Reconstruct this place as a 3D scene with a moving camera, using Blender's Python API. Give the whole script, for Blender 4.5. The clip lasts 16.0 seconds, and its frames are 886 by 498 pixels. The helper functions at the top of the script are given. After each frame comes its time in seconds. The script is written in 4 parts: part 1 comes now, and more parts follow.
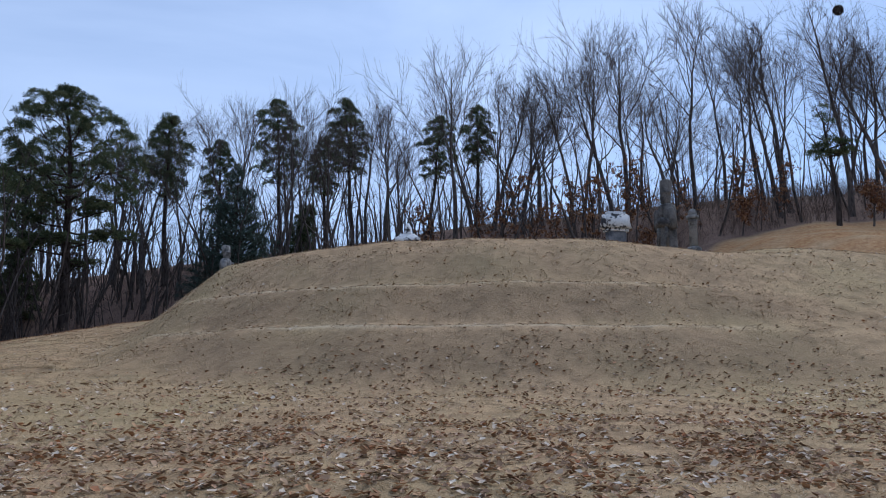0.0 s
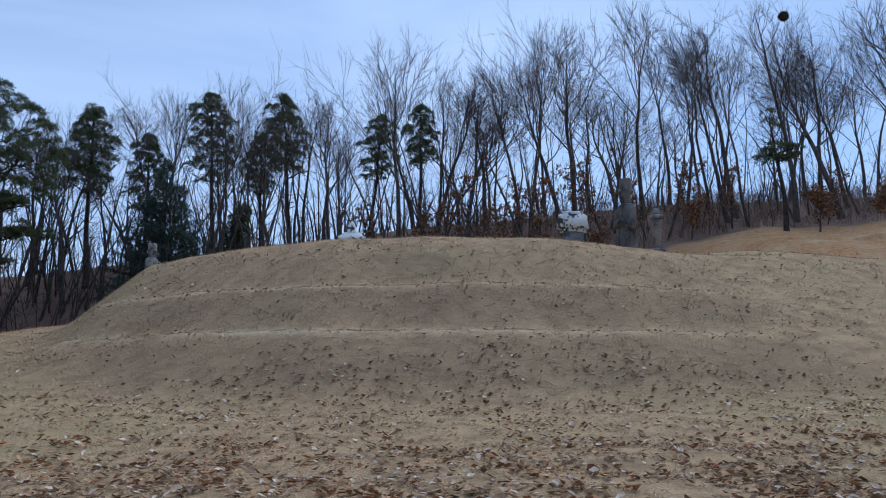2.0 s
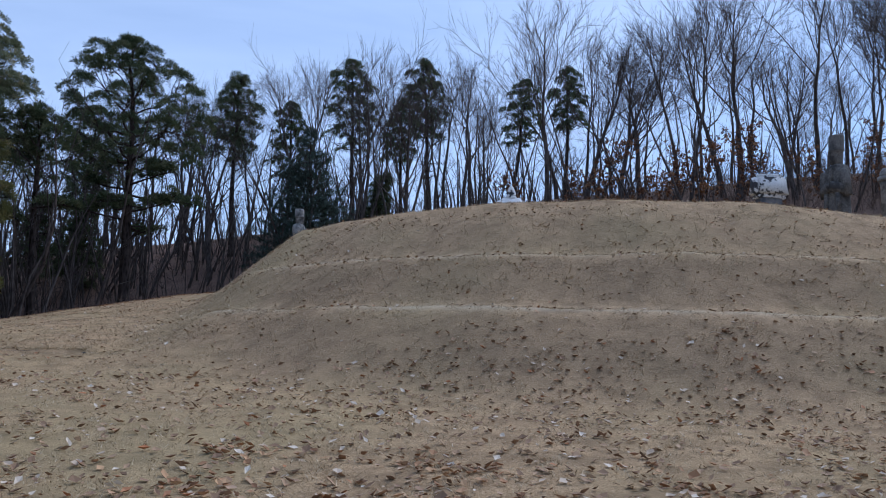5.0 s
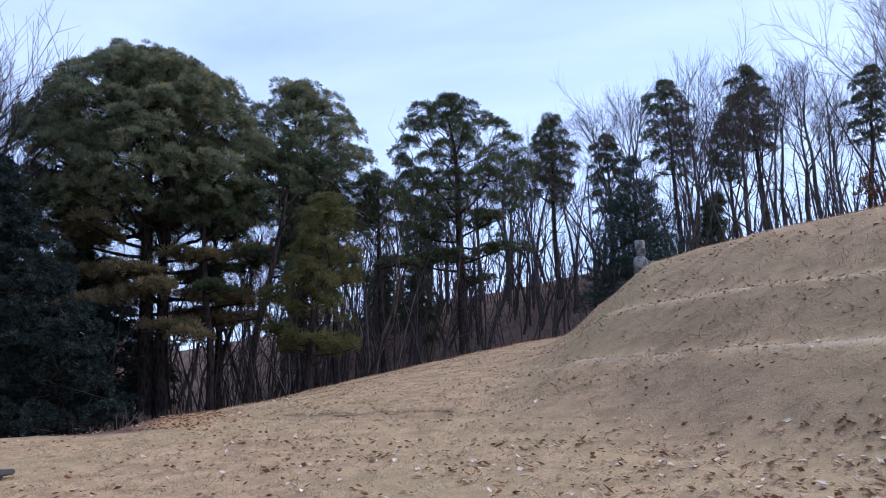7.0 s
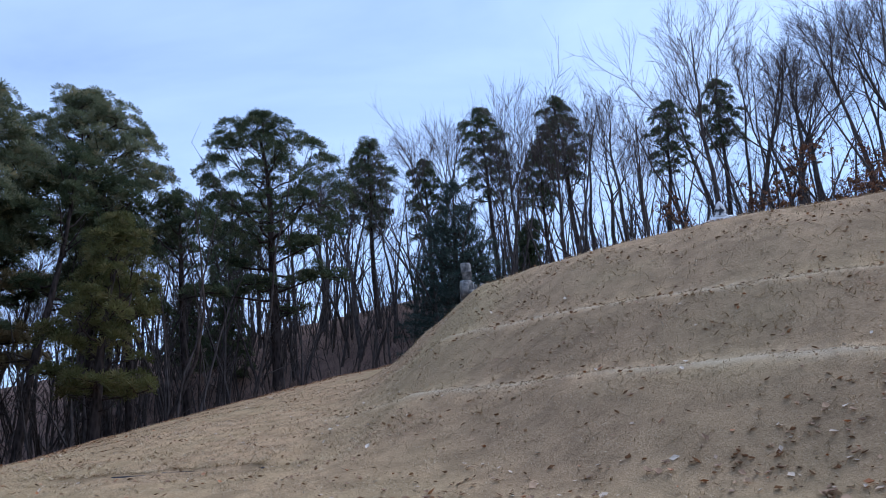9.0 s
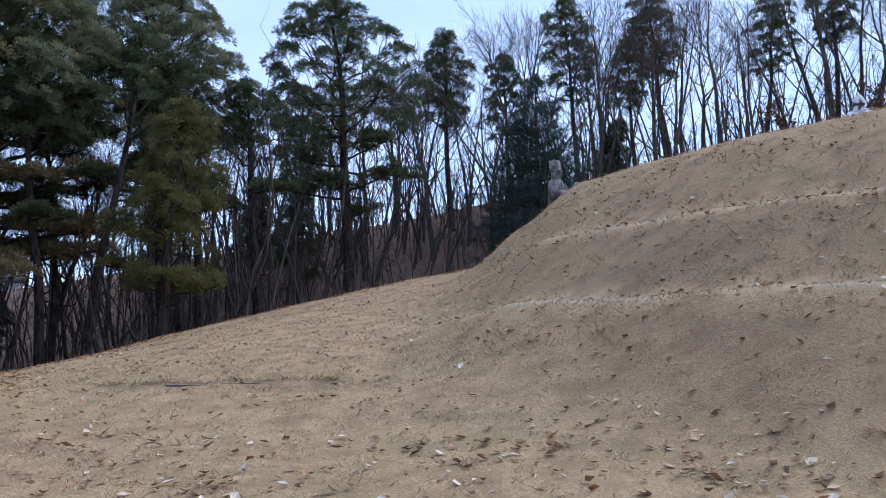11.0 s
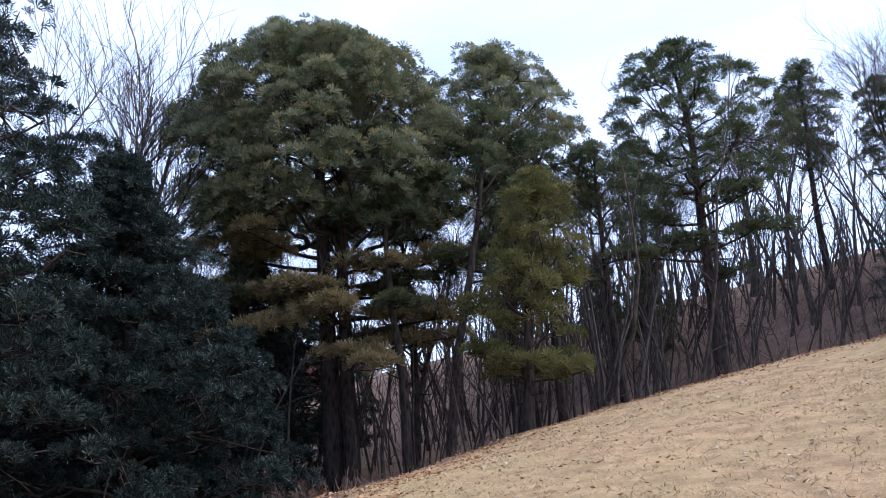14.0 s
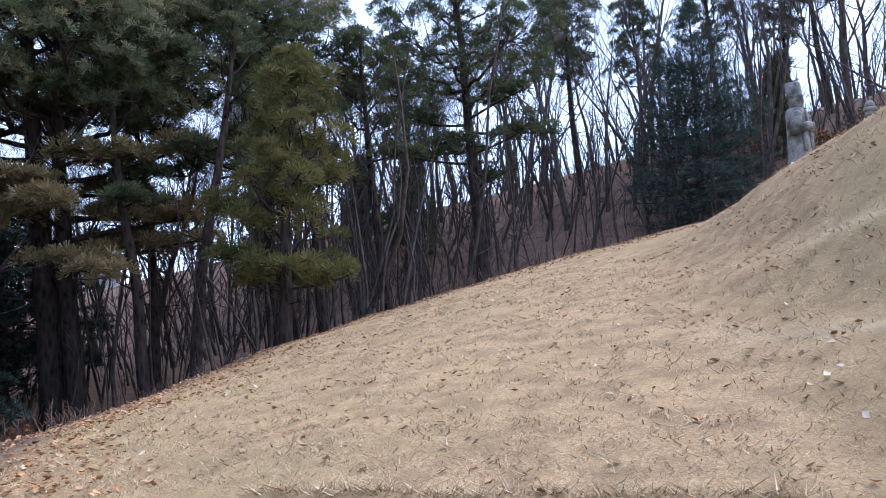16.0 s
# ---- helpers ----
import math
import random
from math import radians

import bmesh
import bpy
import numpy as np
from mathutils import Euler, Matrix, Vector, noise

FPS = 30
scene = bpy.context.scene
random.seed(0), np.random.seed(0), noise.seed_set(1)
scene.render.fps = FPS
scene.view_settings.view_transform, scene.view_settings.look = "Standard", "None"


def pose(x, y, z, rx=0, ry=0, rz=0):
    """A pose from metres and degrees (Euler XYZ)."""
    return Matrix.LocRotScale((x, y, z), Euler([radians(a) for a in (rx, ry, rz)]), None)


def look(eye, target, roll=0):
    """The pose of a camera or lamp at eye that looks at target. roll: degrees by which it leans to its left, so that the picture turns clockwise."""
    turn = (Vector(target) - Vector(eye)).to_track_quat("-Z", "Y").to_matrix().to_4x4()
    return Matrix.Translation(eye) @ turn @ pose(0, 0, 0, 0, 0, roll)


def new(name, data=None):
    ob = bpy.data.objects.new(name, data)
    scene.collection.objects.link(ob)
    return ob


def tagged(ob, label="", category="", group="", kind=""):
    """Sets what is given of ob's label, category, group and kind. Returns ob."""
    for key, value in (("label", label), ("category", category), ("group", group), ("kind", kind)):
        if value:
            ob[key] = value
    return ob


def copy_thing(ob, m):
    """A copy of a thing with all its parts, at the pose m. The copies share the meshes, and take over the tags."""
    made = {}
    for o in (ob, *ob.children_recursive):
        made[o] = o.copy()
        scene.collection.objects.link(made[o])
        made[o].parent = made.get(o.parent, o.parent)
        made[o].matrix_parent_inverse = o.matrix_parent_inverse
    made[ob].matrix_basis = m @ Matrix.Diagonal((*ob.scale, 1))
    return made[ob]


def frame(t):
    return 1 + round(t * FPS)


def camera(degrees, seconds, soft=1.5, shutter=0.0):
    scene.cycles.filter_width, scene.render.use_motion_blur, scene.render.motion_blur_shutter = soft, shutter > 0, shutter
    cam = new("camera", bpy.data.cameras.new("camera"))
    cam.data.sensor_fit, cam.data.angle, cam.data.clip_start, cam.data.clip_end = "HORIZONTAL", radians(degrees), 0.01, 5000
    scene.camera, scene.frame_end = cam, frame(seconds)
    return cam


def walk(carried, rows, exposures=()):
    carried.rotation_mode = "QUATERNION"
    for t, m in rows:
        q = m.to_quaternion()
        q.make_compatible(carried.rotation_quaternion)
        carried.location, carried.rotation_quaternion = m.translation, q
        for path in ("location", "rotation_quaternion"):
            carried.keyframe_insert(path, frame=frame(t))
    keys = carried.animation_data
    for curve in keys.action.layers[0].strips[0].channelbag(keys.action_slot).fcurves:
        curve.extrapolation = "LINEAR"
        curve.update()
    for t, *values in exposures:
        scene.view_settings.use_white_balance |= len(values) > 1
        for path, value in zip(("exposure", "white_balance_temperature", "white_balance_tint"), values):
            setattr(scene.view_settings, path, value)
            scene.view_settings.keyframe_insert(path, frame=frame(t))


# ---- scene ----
cam = camera(57.5, 16.0, soft=1.0)
METRES, EYE, TILT, LEAN, TURN = 18.0, 1.5, 10.0, 0.0, 0.0
ROWS = [
    (0.0, 0.0, 0.0, 0.0, 0.0, 0.0, -0.0),
    (0.5, -0.0087, 0.0294, -0.0041, -0.37, -1.24, -0.12),
    (1.0, -0.0102, 0.0576, -0.0055, -2.12, -0.63, -0.26),
    (1.5, -0.0158, 0.0875, -0.0079, -5.42, -0.52, -0.53),
    (2.0, -0.022, 0.1107, -0.0101, -4.53, 0.39, -0.52),
    (2.5, -0.0271, 0.1409, -0.0141, -10.98, -0.95, -1.12),
    (3.0, -0.0327, 0.1691, -0.0168, -13.64, -0.95, -1.41),
    (3.5, -0.0412, 0.1927, -0.018, -5.61, -1.4, -1.17),
    (6.0, -0.1238, 0.317, -0.027, 11.77, -1.6, 1.63),
    (6.5, -0.144, 0.3431, -0.0281, 21.07, -0.95, 4.51),
    (7.0, -0.1664, 0.3684, -0.0264, 26.46, 1.9, 4.92),
    (7.5, -0.1854, 0.3908, -0.0286, 27.05, 3.3, 4.79),
    (8.0, -0.1979, 0.4163, -0.0282, 21.78, 5.01, 5.33),
    (8.5, -0.2083, 0.4454, -0.0313, 13.47, 4.24, 5.79),
    (11.0, -0.2737, 0.5821, -0.0435, 18.16, -3.38, 4.34),
    (11.5, -0.3006, 0.6059, -0.0424, 30.91, -2.44, 5.28),
    (12.0, -0.3287, 0.6245, -0.0377, 37.33, 1.0, 5.52),
    (12.5, -0.3536, 0.6453, -0.0357, 41.3, 2.79, 5.39),
    (13.0, -0.3812, 0.6645, -0.0336, 47.84, 3.23, 7.26),
    (13.5, -0.4009, 0.6862, -0.0333, 47.96, 5.21, 8.15),
    (14.0, -0.4263, 0.7082, -0.0345, 40.93, 4.23, 8.71),
    (14.5, -0.4449, 0.7351, -0.0405, 32.51, 2.06, 8.87),
    (15.0, -0.4653, 0.7655, -0.0455, 26.18, -1.57, 8.64),
    (15.5, -0.4841, 0.7954, -0.0495, 22.16, -3.93, 8.0),
    (16.0, -0.5077, 0.8231, -0.0528, 23.79, -4.64, 7.98),
]
EXPOSURES = [(0.0, 0.17, 5850, 10), (0.5, 0.22, 5950, 11), (1.5, 0.16, 5750, 9), (3.0, 0.07, 5500, 5), (6.0, 0.36, 5750, 13), (6.5, 0.58, 5850, 14), (7.0, 0.72, 5700, 18),
             (8.5, 0.46, 5450, 12), (11.0, 0.72, 5700, 12), (11.5, 1.05, 5950, 12), (13.0, 1.34, 6200, 14), (14.5, 1.3, 6200, 15), (16.0, 1.4, 5900, 15)]
walk(cam, [(t, pose(0, 0, EYE, TILT, LEAN, TURN) @ pose(METRES * x, METRES * y, METRES * z, 90 + pitch, roll, yaw))
           for t, x, y, z, yaw, pitch, roll in ROWS], EXPOSURES)

# ---- sky and sun ----
SUN_EL, SUN_AZ = radians(42), radians(34)      # azimuth from +y towards +x
world = bpy.data.worlds.new("sky")
scene.world = world
world.use_nodes = True
wt = world.node_tree
for n in list(wt.nodes):
    wt.nodes.remove(n)


def wnode(kind, **values):
    n = wt.nodes.new(kind)
    for k, v in values.items():
        n.inputs[k].default_value = v
    return n


sky = wt.nodes.new("ShaderNodeTexSky")
sky.sky_type = "NISHITA"
sky.sun_disc = False
sky.sun_elevation, sky.sun_rotation = SUN_EL, SUN_AZ
sky.air_density, sky.dust_density, sky.ozone_density = 0.8, 0.0, 2.0
coord = wt.nodes.new("ShaderNodeTexCoord")
stretch = wt.nodes.new("ShaderNodeMapping")
stretch.inputs["Scale"].default_value = (1.0, 1.0, 2.6)
stretch.inputs["Location"].default_value = (0.35, 0.2, 0.1)
cloud_noise = wnode("ShaderNodeTexNoise", Scale=1.7, Detail=6.0, Roughness=0.55, Distortion=0.5)
cloud_ramp = wt.nodes.new("ShaderNodeValToRGB")
cloud_ramp.color_ramp.elements[0].position, cloud_ramp.color_ramp.elements[0].color = 0.30, (0.4, 0.4, 0.4, 1)
cloud_ramp.color_ramp.elements[1].position, cloud_ramp.color_ramp.elements[1].color = 0.72, (0.88, 0.88, 0.88, 1)
cloud_mix = wt.nodes.new("ShaderNodeMix")
cloud_mix.data_type = "RGBA"
sun_way = wt.nodes.new("ShaderNodeVectorMath")
sun_way.operation = "DOT_PRODUCT"
sun_way.inputs[1].default_value = (math.sin(SUN_AZ) * math.cos(SUN_EL), math.cos(SUN_AZ) * math.cos(SUN_EL), math.sin(SUN_EL))
cloud_light = wt.nodes.new("ShaderNodeValToRGB")                # clouds are brighter towards the veiled sun
cloud_light.color_ramp.elements[0].position, cloud_light.color_ramp.elements[0].color = 0.25, (5.0, 6.1, 8.2, 1)
cloud_light.color_ramp.elements[1].position, cloud_light.color_ramp.elements[1].color = 1.0, (5.7, 6.8, 9.0, 1)
backing = wnode("ShaderNodeBackground", Strength=0.108)
world_out = wt.nodes.new("ShaderNodeOutputWorld")
wt.links.new(coord.outputs["Generated"], stretch.inputs["Vector"])
wt.links.new(stretch.outputs[0], cloud_noise.inputs["Vector"])
wt.links.new(cloud_noise.outputs["Fac"], cloud_ramp.inputs["Fac"])
wt.links.new(cloud_ramp.outputs["Color"], cloud_mix.inputs["Factor"])
wt.links.new(coord.outputs["Generated"], sun_way.inputs[0])
wt.links.new(sun_way.outputs["Value"], cloud_light.inputs["Fac"])
wt.links.new(cloud_light.outputs["Color"], cloud_mix.inputs["B"])
wt.links.new(sky.outputs[0], cloud_mix.inputs["A"])
wt.links.new(cloud_mix.outputs["Result"], backing.inputs["Color"])
wt.links.new(backing.outputs[0], world_out.inputs[0])

sun_data = bpy.data.lights.new("sun", "SUN")
sun_data.energy, sun_data.angle, sun_data.color = 2.0, radians(40), (1.0, 0.95, 0.88)
sun = new("sun", sun_data)
sun.matrix_world = look((40 * math.sin(SUN_AZ), 40 * math.cos(SUN_AZ), 40 * math.tan(SUN_EL)), (0, 0, 0))


# ---- materials ----
def material(name, rough=0.85, spec=0.25):
    m = bpy.data.materials.new(name)
    m.use_nodes = True
    nt = m.node_tree
    b = nt.nodes["Principled BSDF"]
    b.inputs["Roughness"].default_value = rough
    b.inputs["Specular IOR Level"].default_value = spec
    return m, nt, b


def noise_tex(nt, scale, detail=4.0, rough=0.6, vec=None):
    n = nt.nodes.new("ShaderNodeTexNoise")
    n.inputs["Scale"].default_value = scale
    n.inputs["Detail"].default_value = detail
    n.inputs["Roughness"].default_value = rough
    if vec is not None:
        nt.links.new(vec, n.inputs["Vector"])
    return n


def ramp(nt, fac, stops):
    r = nt.nodes.new("ShaderNodeValToRGB")
    while len(r.color_ramp.elements) < len(stops):
        r.color_ramp.elements.new(0.5)
    for e, (pos, col) in zip(r.color_ramp.elements, stops):
        e.position, e.color = pos, (*col, 1)
    nt.links.new(fac, r.inputs["Fac"])
    return r.outputs["Color"]


def mix(nt, fac, a, b, blend="MIX"):
    n = nt.nodes.new("ShaderNodeMix")
    n.data_type = "RGBA"
    n.blend_type = blend
    for key, v in (("Factor", fac), ("A", a), ("B", b)):
        sock = n.inputs[key] if key != "Factor" else n.inputs[0]
        if isinstance(v, (int, float)):
            sock.default_value = v
        elif isinstance(v, tuple):
            sock.default_value = (*v, 1)
        else:
            nt.links.new(v, sock)
    return n.outputs["Result"]


def bump(nt, b, height, strength, distance):
    n = nt.nodes.new("ShaderNodeBump")
    n.inputs["Strength"].default_value = strength
    n.inputs["Distance"].default_value = distance
    nt.links.new(height, n.inputs["Height"])
    nt.links.new(n.outputs[0], b.inputs["Normal"])


def obj_coord(nt):
    return nt.nodes.new("ShaderNodeTexCoord").outputs["Object"]


def bark_material(name, dark, pale, scale=9.0):
    m, nt, b = material(name, 0.95, 0.1)
    mp = nt.nodes.new("ShaderNodeMapping")
    mp.inputs["Scale"].default_value = (1.0, 1.0, 0.3)
    nt.links.new(obj_coord(nt), mp.inputs["Vector"])
    v = nt.nodes.new("ShaderNodeTexVoronoi")
    v.inputs["Scale"].default_value = scale
    nt.links.new(mp.outputs[0], v.inputs["Vector"])
    n = noise_tex(nt, 2.3, 5, 0.6, obj_coord(nt))
    f = mix(nt, 0.5, v.outputs["Distance"], n.outputs["Fac"])
    nt.links.new(ramp(nt, f, [(0.25, dark), (0.65, pale)]), b.inputs["Base Color"])
    bump(nt, b, v.outputs["Distance"], 0.9, 0.03)
    return m


def island_material(name, stops, rough=0.7, spec=0.2, through_light=0.0):
    """Many small leaves, needles or twigs that differ one from another."""
    m, nt, b = material(name, rough, spec)
    g = nt.nodes.new("ShaderNodeNewGeometry")
    col = ramp(nt, g.outputs["Random Per Island"], stops)
    n = noise_tex(nt, 0.7, 3, 0.5, obj_coord(nt))
    col = mix(nt, n.outputs["Fac"], col, mix(nt, 0.5, col, (0.5, 0.5, 0.5), "MULTIPLY"))
    nt.links.new(col, b.inputs["Base Color"])
    if through_light:
        leaf = nt.nodes.new("ShaderNodeBsdfTranslucent")
        both = nt.nodes.new("ShaderNodeMixShader")
        both.inputs["Fac"].default_value = through_light
        nt.links.new(col, leaf.inputs["Color"])
        nt.links.new(b.outputs[0], both.inputs[1])
        nt.links.new(leaf.outputs[0], both.inputs[2])
        nt.links.new(both.outputs[0], nt.nodes["Material Output"].inputs["Surface"])
    return m


M_BARK_PINE = bark_material("pine_bark", (0.012, 0.010, 0.009), (0.066, 0.05, 0.043))
M_BARK_BARE = bark_material("grey_bark", (0.032, 0.026, 0.024), (0.105, 0.086, 0.077))
M_TWIG = bark_material("twig_bark", (0.045, 0.038, 0.036), (0.12, 0.10, 0.092), 4.0)
M_NEEDLE = island_material("pine_needles", [(0.0, (0.075, 0.09, 0.045)), (0.45, (0.15, 0.17, 0.095)), (0.8, (0.25, 0.265, 0.165)), (1.0, (0.30, 0.25, 0.12))], through_light=0.35)
M_NEEDLE_DARK = island_material("dark_pine_needles", [(0.0, (0.035, 0.05, 0.026)), (0.6, (0.09, 0.115, 0.058)), (1.0, (0.15, 0.155, 0.08))], through_light=0.35)
M_NEEDLE_OLIVE = island_material("olive_needles", [(0.0, (0.065, 0.07, 0.022)), (0.6, (0.15, 0.15, 0.055)), (1.0, (0.21, 0.175, 0.075))], through_light=0.35)
M_NEEDLE_RUST = island_material("rusty_needles", [(0.0, (0.13, 0.105, 0.05)), (0.5, (0.26, 0.205, 0.10)), (1.0, (0.36, 0.275, 0.15))], through_light=0.35)
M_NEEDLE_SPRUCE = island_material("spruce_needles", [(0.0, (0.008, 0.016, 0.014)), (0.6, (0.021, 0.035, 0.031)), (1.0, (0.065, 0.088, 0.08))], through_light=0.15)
M_NEEDLE_BLUE = island_material("blue_green_needles", [(0.0, (0.025, 0.042, 0.034)), (0.6, (0.06, 0.09, 0.075)), (1.0, (0.12, 0.15, 0.13))], through_light=0.35)
M_BROWN_LEAF = island_material("dry_oak_leaves", [(0.0, (0.10, 0.045, 0.025)), (0.6, (0.22, 0.10, 0.05)), (1.0, (0.33, 0.17, 0.08))])
M_FALLEN = island_material("fallen_leaves", [(0.0, (0.22, 0.13, 0.075)), (0.35, (0.36, 0.215, 0.125)), (0.6, (0.50, 0.32, 0.185)), (0.66, (0.48, 0.19, 0.075)), (0.74, (0.56, 0.41, 0.28)), (1.0, (0.80, 0.68, 0.54))])
M_RUST_LEAF = island_material("rust_leaves", [(0.0, (0.26, 0.125, 0.06)), (0.5, (0.44, 0.23, 0.11)), (1.0, (0.62, 0.38, 0.20))])
M_BRUSH = island_material("dry_brush", [(0.0, (0.08, 0.055, 0.045)), (0.7, (0.17, 0.115, 0.09)), (1.0, (0.28, 0.19, 0.14))])


def stone_material(name, dark, pale, lichen, patch=2.2, low=0.45, high=0.6):
    m, nt, b = material(name, 0.92, 0.2)
    oc = obj_coord(nt)
    n1 = noise_tex(nt, patch, 5, 0.65, oc)
    n2 = noise_tex(nt, 24.0, 4, 0.7, oc)
    base = ramp(nt, n2.outputs["Fac"], [(0.3, dark), (0.7, pale)])
    spots = ramp(nt, n1.outputs["Fac"], [(low, (0, 0, 0)), (high, (1, 1, 1))])
    nt.links.new(mix(nt, spots, base, lichen), b.inputs["Base Color"])
    bump(nt, b, n2.outputs["Fac"], 0.5, 0.02)
    return m


M_STONE = stone_material("weathered_granite", (0.16, 0.155, 0.15), (0.33, 0.32, 0.30), (0.07, 0.068, 0.066))
M_STONE_OLD = stone_material("blackened_granite", (0.08, 0.075, 0.07), (0.19, 0.175, 0.16), (0.05, 0.047, 0.045))
M_STONE_PALE = stone_material("pale_granite", (0.5, 0.5, 0.5), (0.78, 0.77, 0.75), (0.05, 0.05, 0.055), 2.6, 0.53, 0.58)
M_STONE_DARK = stone_material("dark_slate_stone", (0.05, 0.055, 0.07), (0.11, 0.12, 0.14), (0.2, 0.2, 0.21))

# lawn, woodland floor and bare earth on one ground sheet
M_GROUND, gnt, gb = material("dry_lawn_and_woodland_floor", 0.97, 0.08)
goc = obj_coord(gnt)
g_fine = noise_tex(gnt, 38.0, 6, 0.75, goc)
g_mid = noise_tex(gnt, 2.3, 6, 0.65, goc)
g_big = noise_tex(gnt, 0.22, 4, 0.55, goc)
lawn = ramp(gnt, g_fine.outputs["Fac"], [(0.28, (0.24, 0.155, 0.08)), (0.5, (0.51, 0.34, 0.188)), (0.72, (0.74, 0.545, 0.35))])
lawn = mix(gnt, ramp(gnt, g_mid.outputs["Fac"], [(0.42, (0, 0, 0)), (0.64, (0.75, 0.75, 0.75))]), lawn, (0.26, 0.175, 0.10))
lawn = mix(gnt, ramp(gnt, g_big.outputs["Fac"], [(0.45, (0, 0, 0)), (0.65, (0.45, 0.45, 0.45))]), lawn, (0.41, 0.325, 0.165))
litter = ramp(gnt, noise_tex(gnt, 14.0, 6, 0.75, goc).outputs["Fac"], [(0.3, (0.075, 0.05, 0.039)), (0.52, (0.19, 0.125, 0.098)), (0.75, (0.32, 0.215, 0.165))])
earth = ramp(gnt, noise_tex(gnt, 5.0, 6, 0.7, goc).outputs["Fac"], [(0.3, (0.24, 0.115, 0.05)), (0.52, (0.42, 0.225, 0.10)), (0.72, (0.50, 0.34, 0.18))])
litter = mix(gnt, ramp(gnt, noise_tex(gnt, 0.9, 6, 0.75, goc).outputs["Fac"], [(0.45, (0, 0, 0)), (0.62, (0.45, 0.45, 0.45))]), litter, (0.08, 0.052, 0.042))
cover = gnt.nodes.new("ShaderNodeAttribute")
cover.attribute_name = "cover"
split = gnt.nodes.new("ShaderNodeSeparateColor")
gnt.links.new(cover.outputs["Color"], split.inputs[0])
gcol = mix(gnt, split.outputs["Green"], lawn, earth)
# darker grass tone: shade of the steep mound faces, painted into the colour
face_shade = ramp(gnt, noise_tex(gnt, 17.0, 5, 0.75, goc).outputs["Fac"], [(0.35, (0.15, 0.102, 0.062)), (0.6, (0.31, 0.218, 0.132))])
gcol = mix(gnt, split.outputs["Blue"], gcol, face_shade)
# pale ledge grass, with the stronger skylight on flat shelves painted in
lit_ledge = gnt.nodes.new("ShaderNodeAttribute")
lit_ledge.attribute_name = "lit_ledge"
gcol = mix(gnt, lit_ledge.outputs["Fac"], gcol, mix(gnt, g_fine.outputs["Fac"], (0.42, 0.34, 0.23), (0.70, 0.60, 0.45)))
gcol = mix(gnt, split.outputs["Red"], gcol, litter)
gnt.links.new(gcol, gb.inputs["Base Color"])
g_rel = mix(gnt, 0.35, g_fine.outputs["Fac"], g_mid.outputs["Fac"])
bump(gnt, gb, g_rel, 0.85, 0.06)


# ---- the lie of the land ----
def smooth(a, b, v):
    t = np.clip((np.asarray(v, float) - a) / (b - a), 0, 1)
    return t * t * (3 - 2 * t)


def smooth_max(a, b, k):
    h = np.clip(0.5 + 0.5 * (a - b) / k, 0, 1)
    return b + (a - b) * h + k * h * (1 - h)


def waves(x, y, size, seed):
    """Gentle unevenness, about -1 to 1."""
    rng = np.random.RandomState(seed)
    v = 0
    for i in range(9):
        a, f, p = rng.uniform(0, 6.283), rng.uniform(0.6, 1.9) / size, rng.uniform(0, 6.283)
        v = v + np.sin((x * np.cos(a) + y * np.sin(a)) * f * 6.283 + p)
    return v / 4.5


STEP_D = [-40, -6, -2.7, -1.7, -1.2, -0.1, 0.15, 0.55, 2.15, 2.4, 2.8, 4.3, 5.5, 6.8, 10, 18, 60]
STEP_Z = [-20, -0.7, 1.25, 1.86, 2.2, 2.85, 2.94, 2.98, 4.06, 4.16, 4.21, 5.19, 5.83, 6.11, 6.18, 6.28, 6.48]
EVEN_D = [-40, -6, -2.7, 0, 2.5, 5.5, 8, 18, 60]
EVEN_Z = [-20, -0.7, 1.15, 2.8, 4.1, 5.6, 5.95, 6.2, 6.5]


def front_line(x):
    """y of the lower terrace's edge along the mound's face."""
    dx = x - 1.5
    right = np.where(dx < 5, 0.0297 * dx ** 2, 0.74 + 0.09 * (dx - 5))
    return 17.43 + np.where(dx < 0, 0.0439 * dx ** 2, right)


def mound_d(x, y):
    slope = np.where(x < 1.5, 0.0878 * np.abs(x - 1.5), 0.15)
    wob = 0.14 * waves(x, y * 0.3, 5.0, 3)
    return (y - front_line(x)) / np.sqrt(1 + np.minimum(slope, 1.2) ** 2) + wob


def left_edge(y):
    """x where the mown grass ends and the wood begins."""
    return np.interp(y, [16.5, 17.3, 20, 22, 25, 29, 31], [-21.5, -14.4, -16.4, -18.2, -19.4, -20.6, -20.8]) + np.where(y > 31, 0.85 * (y - 31), 0)


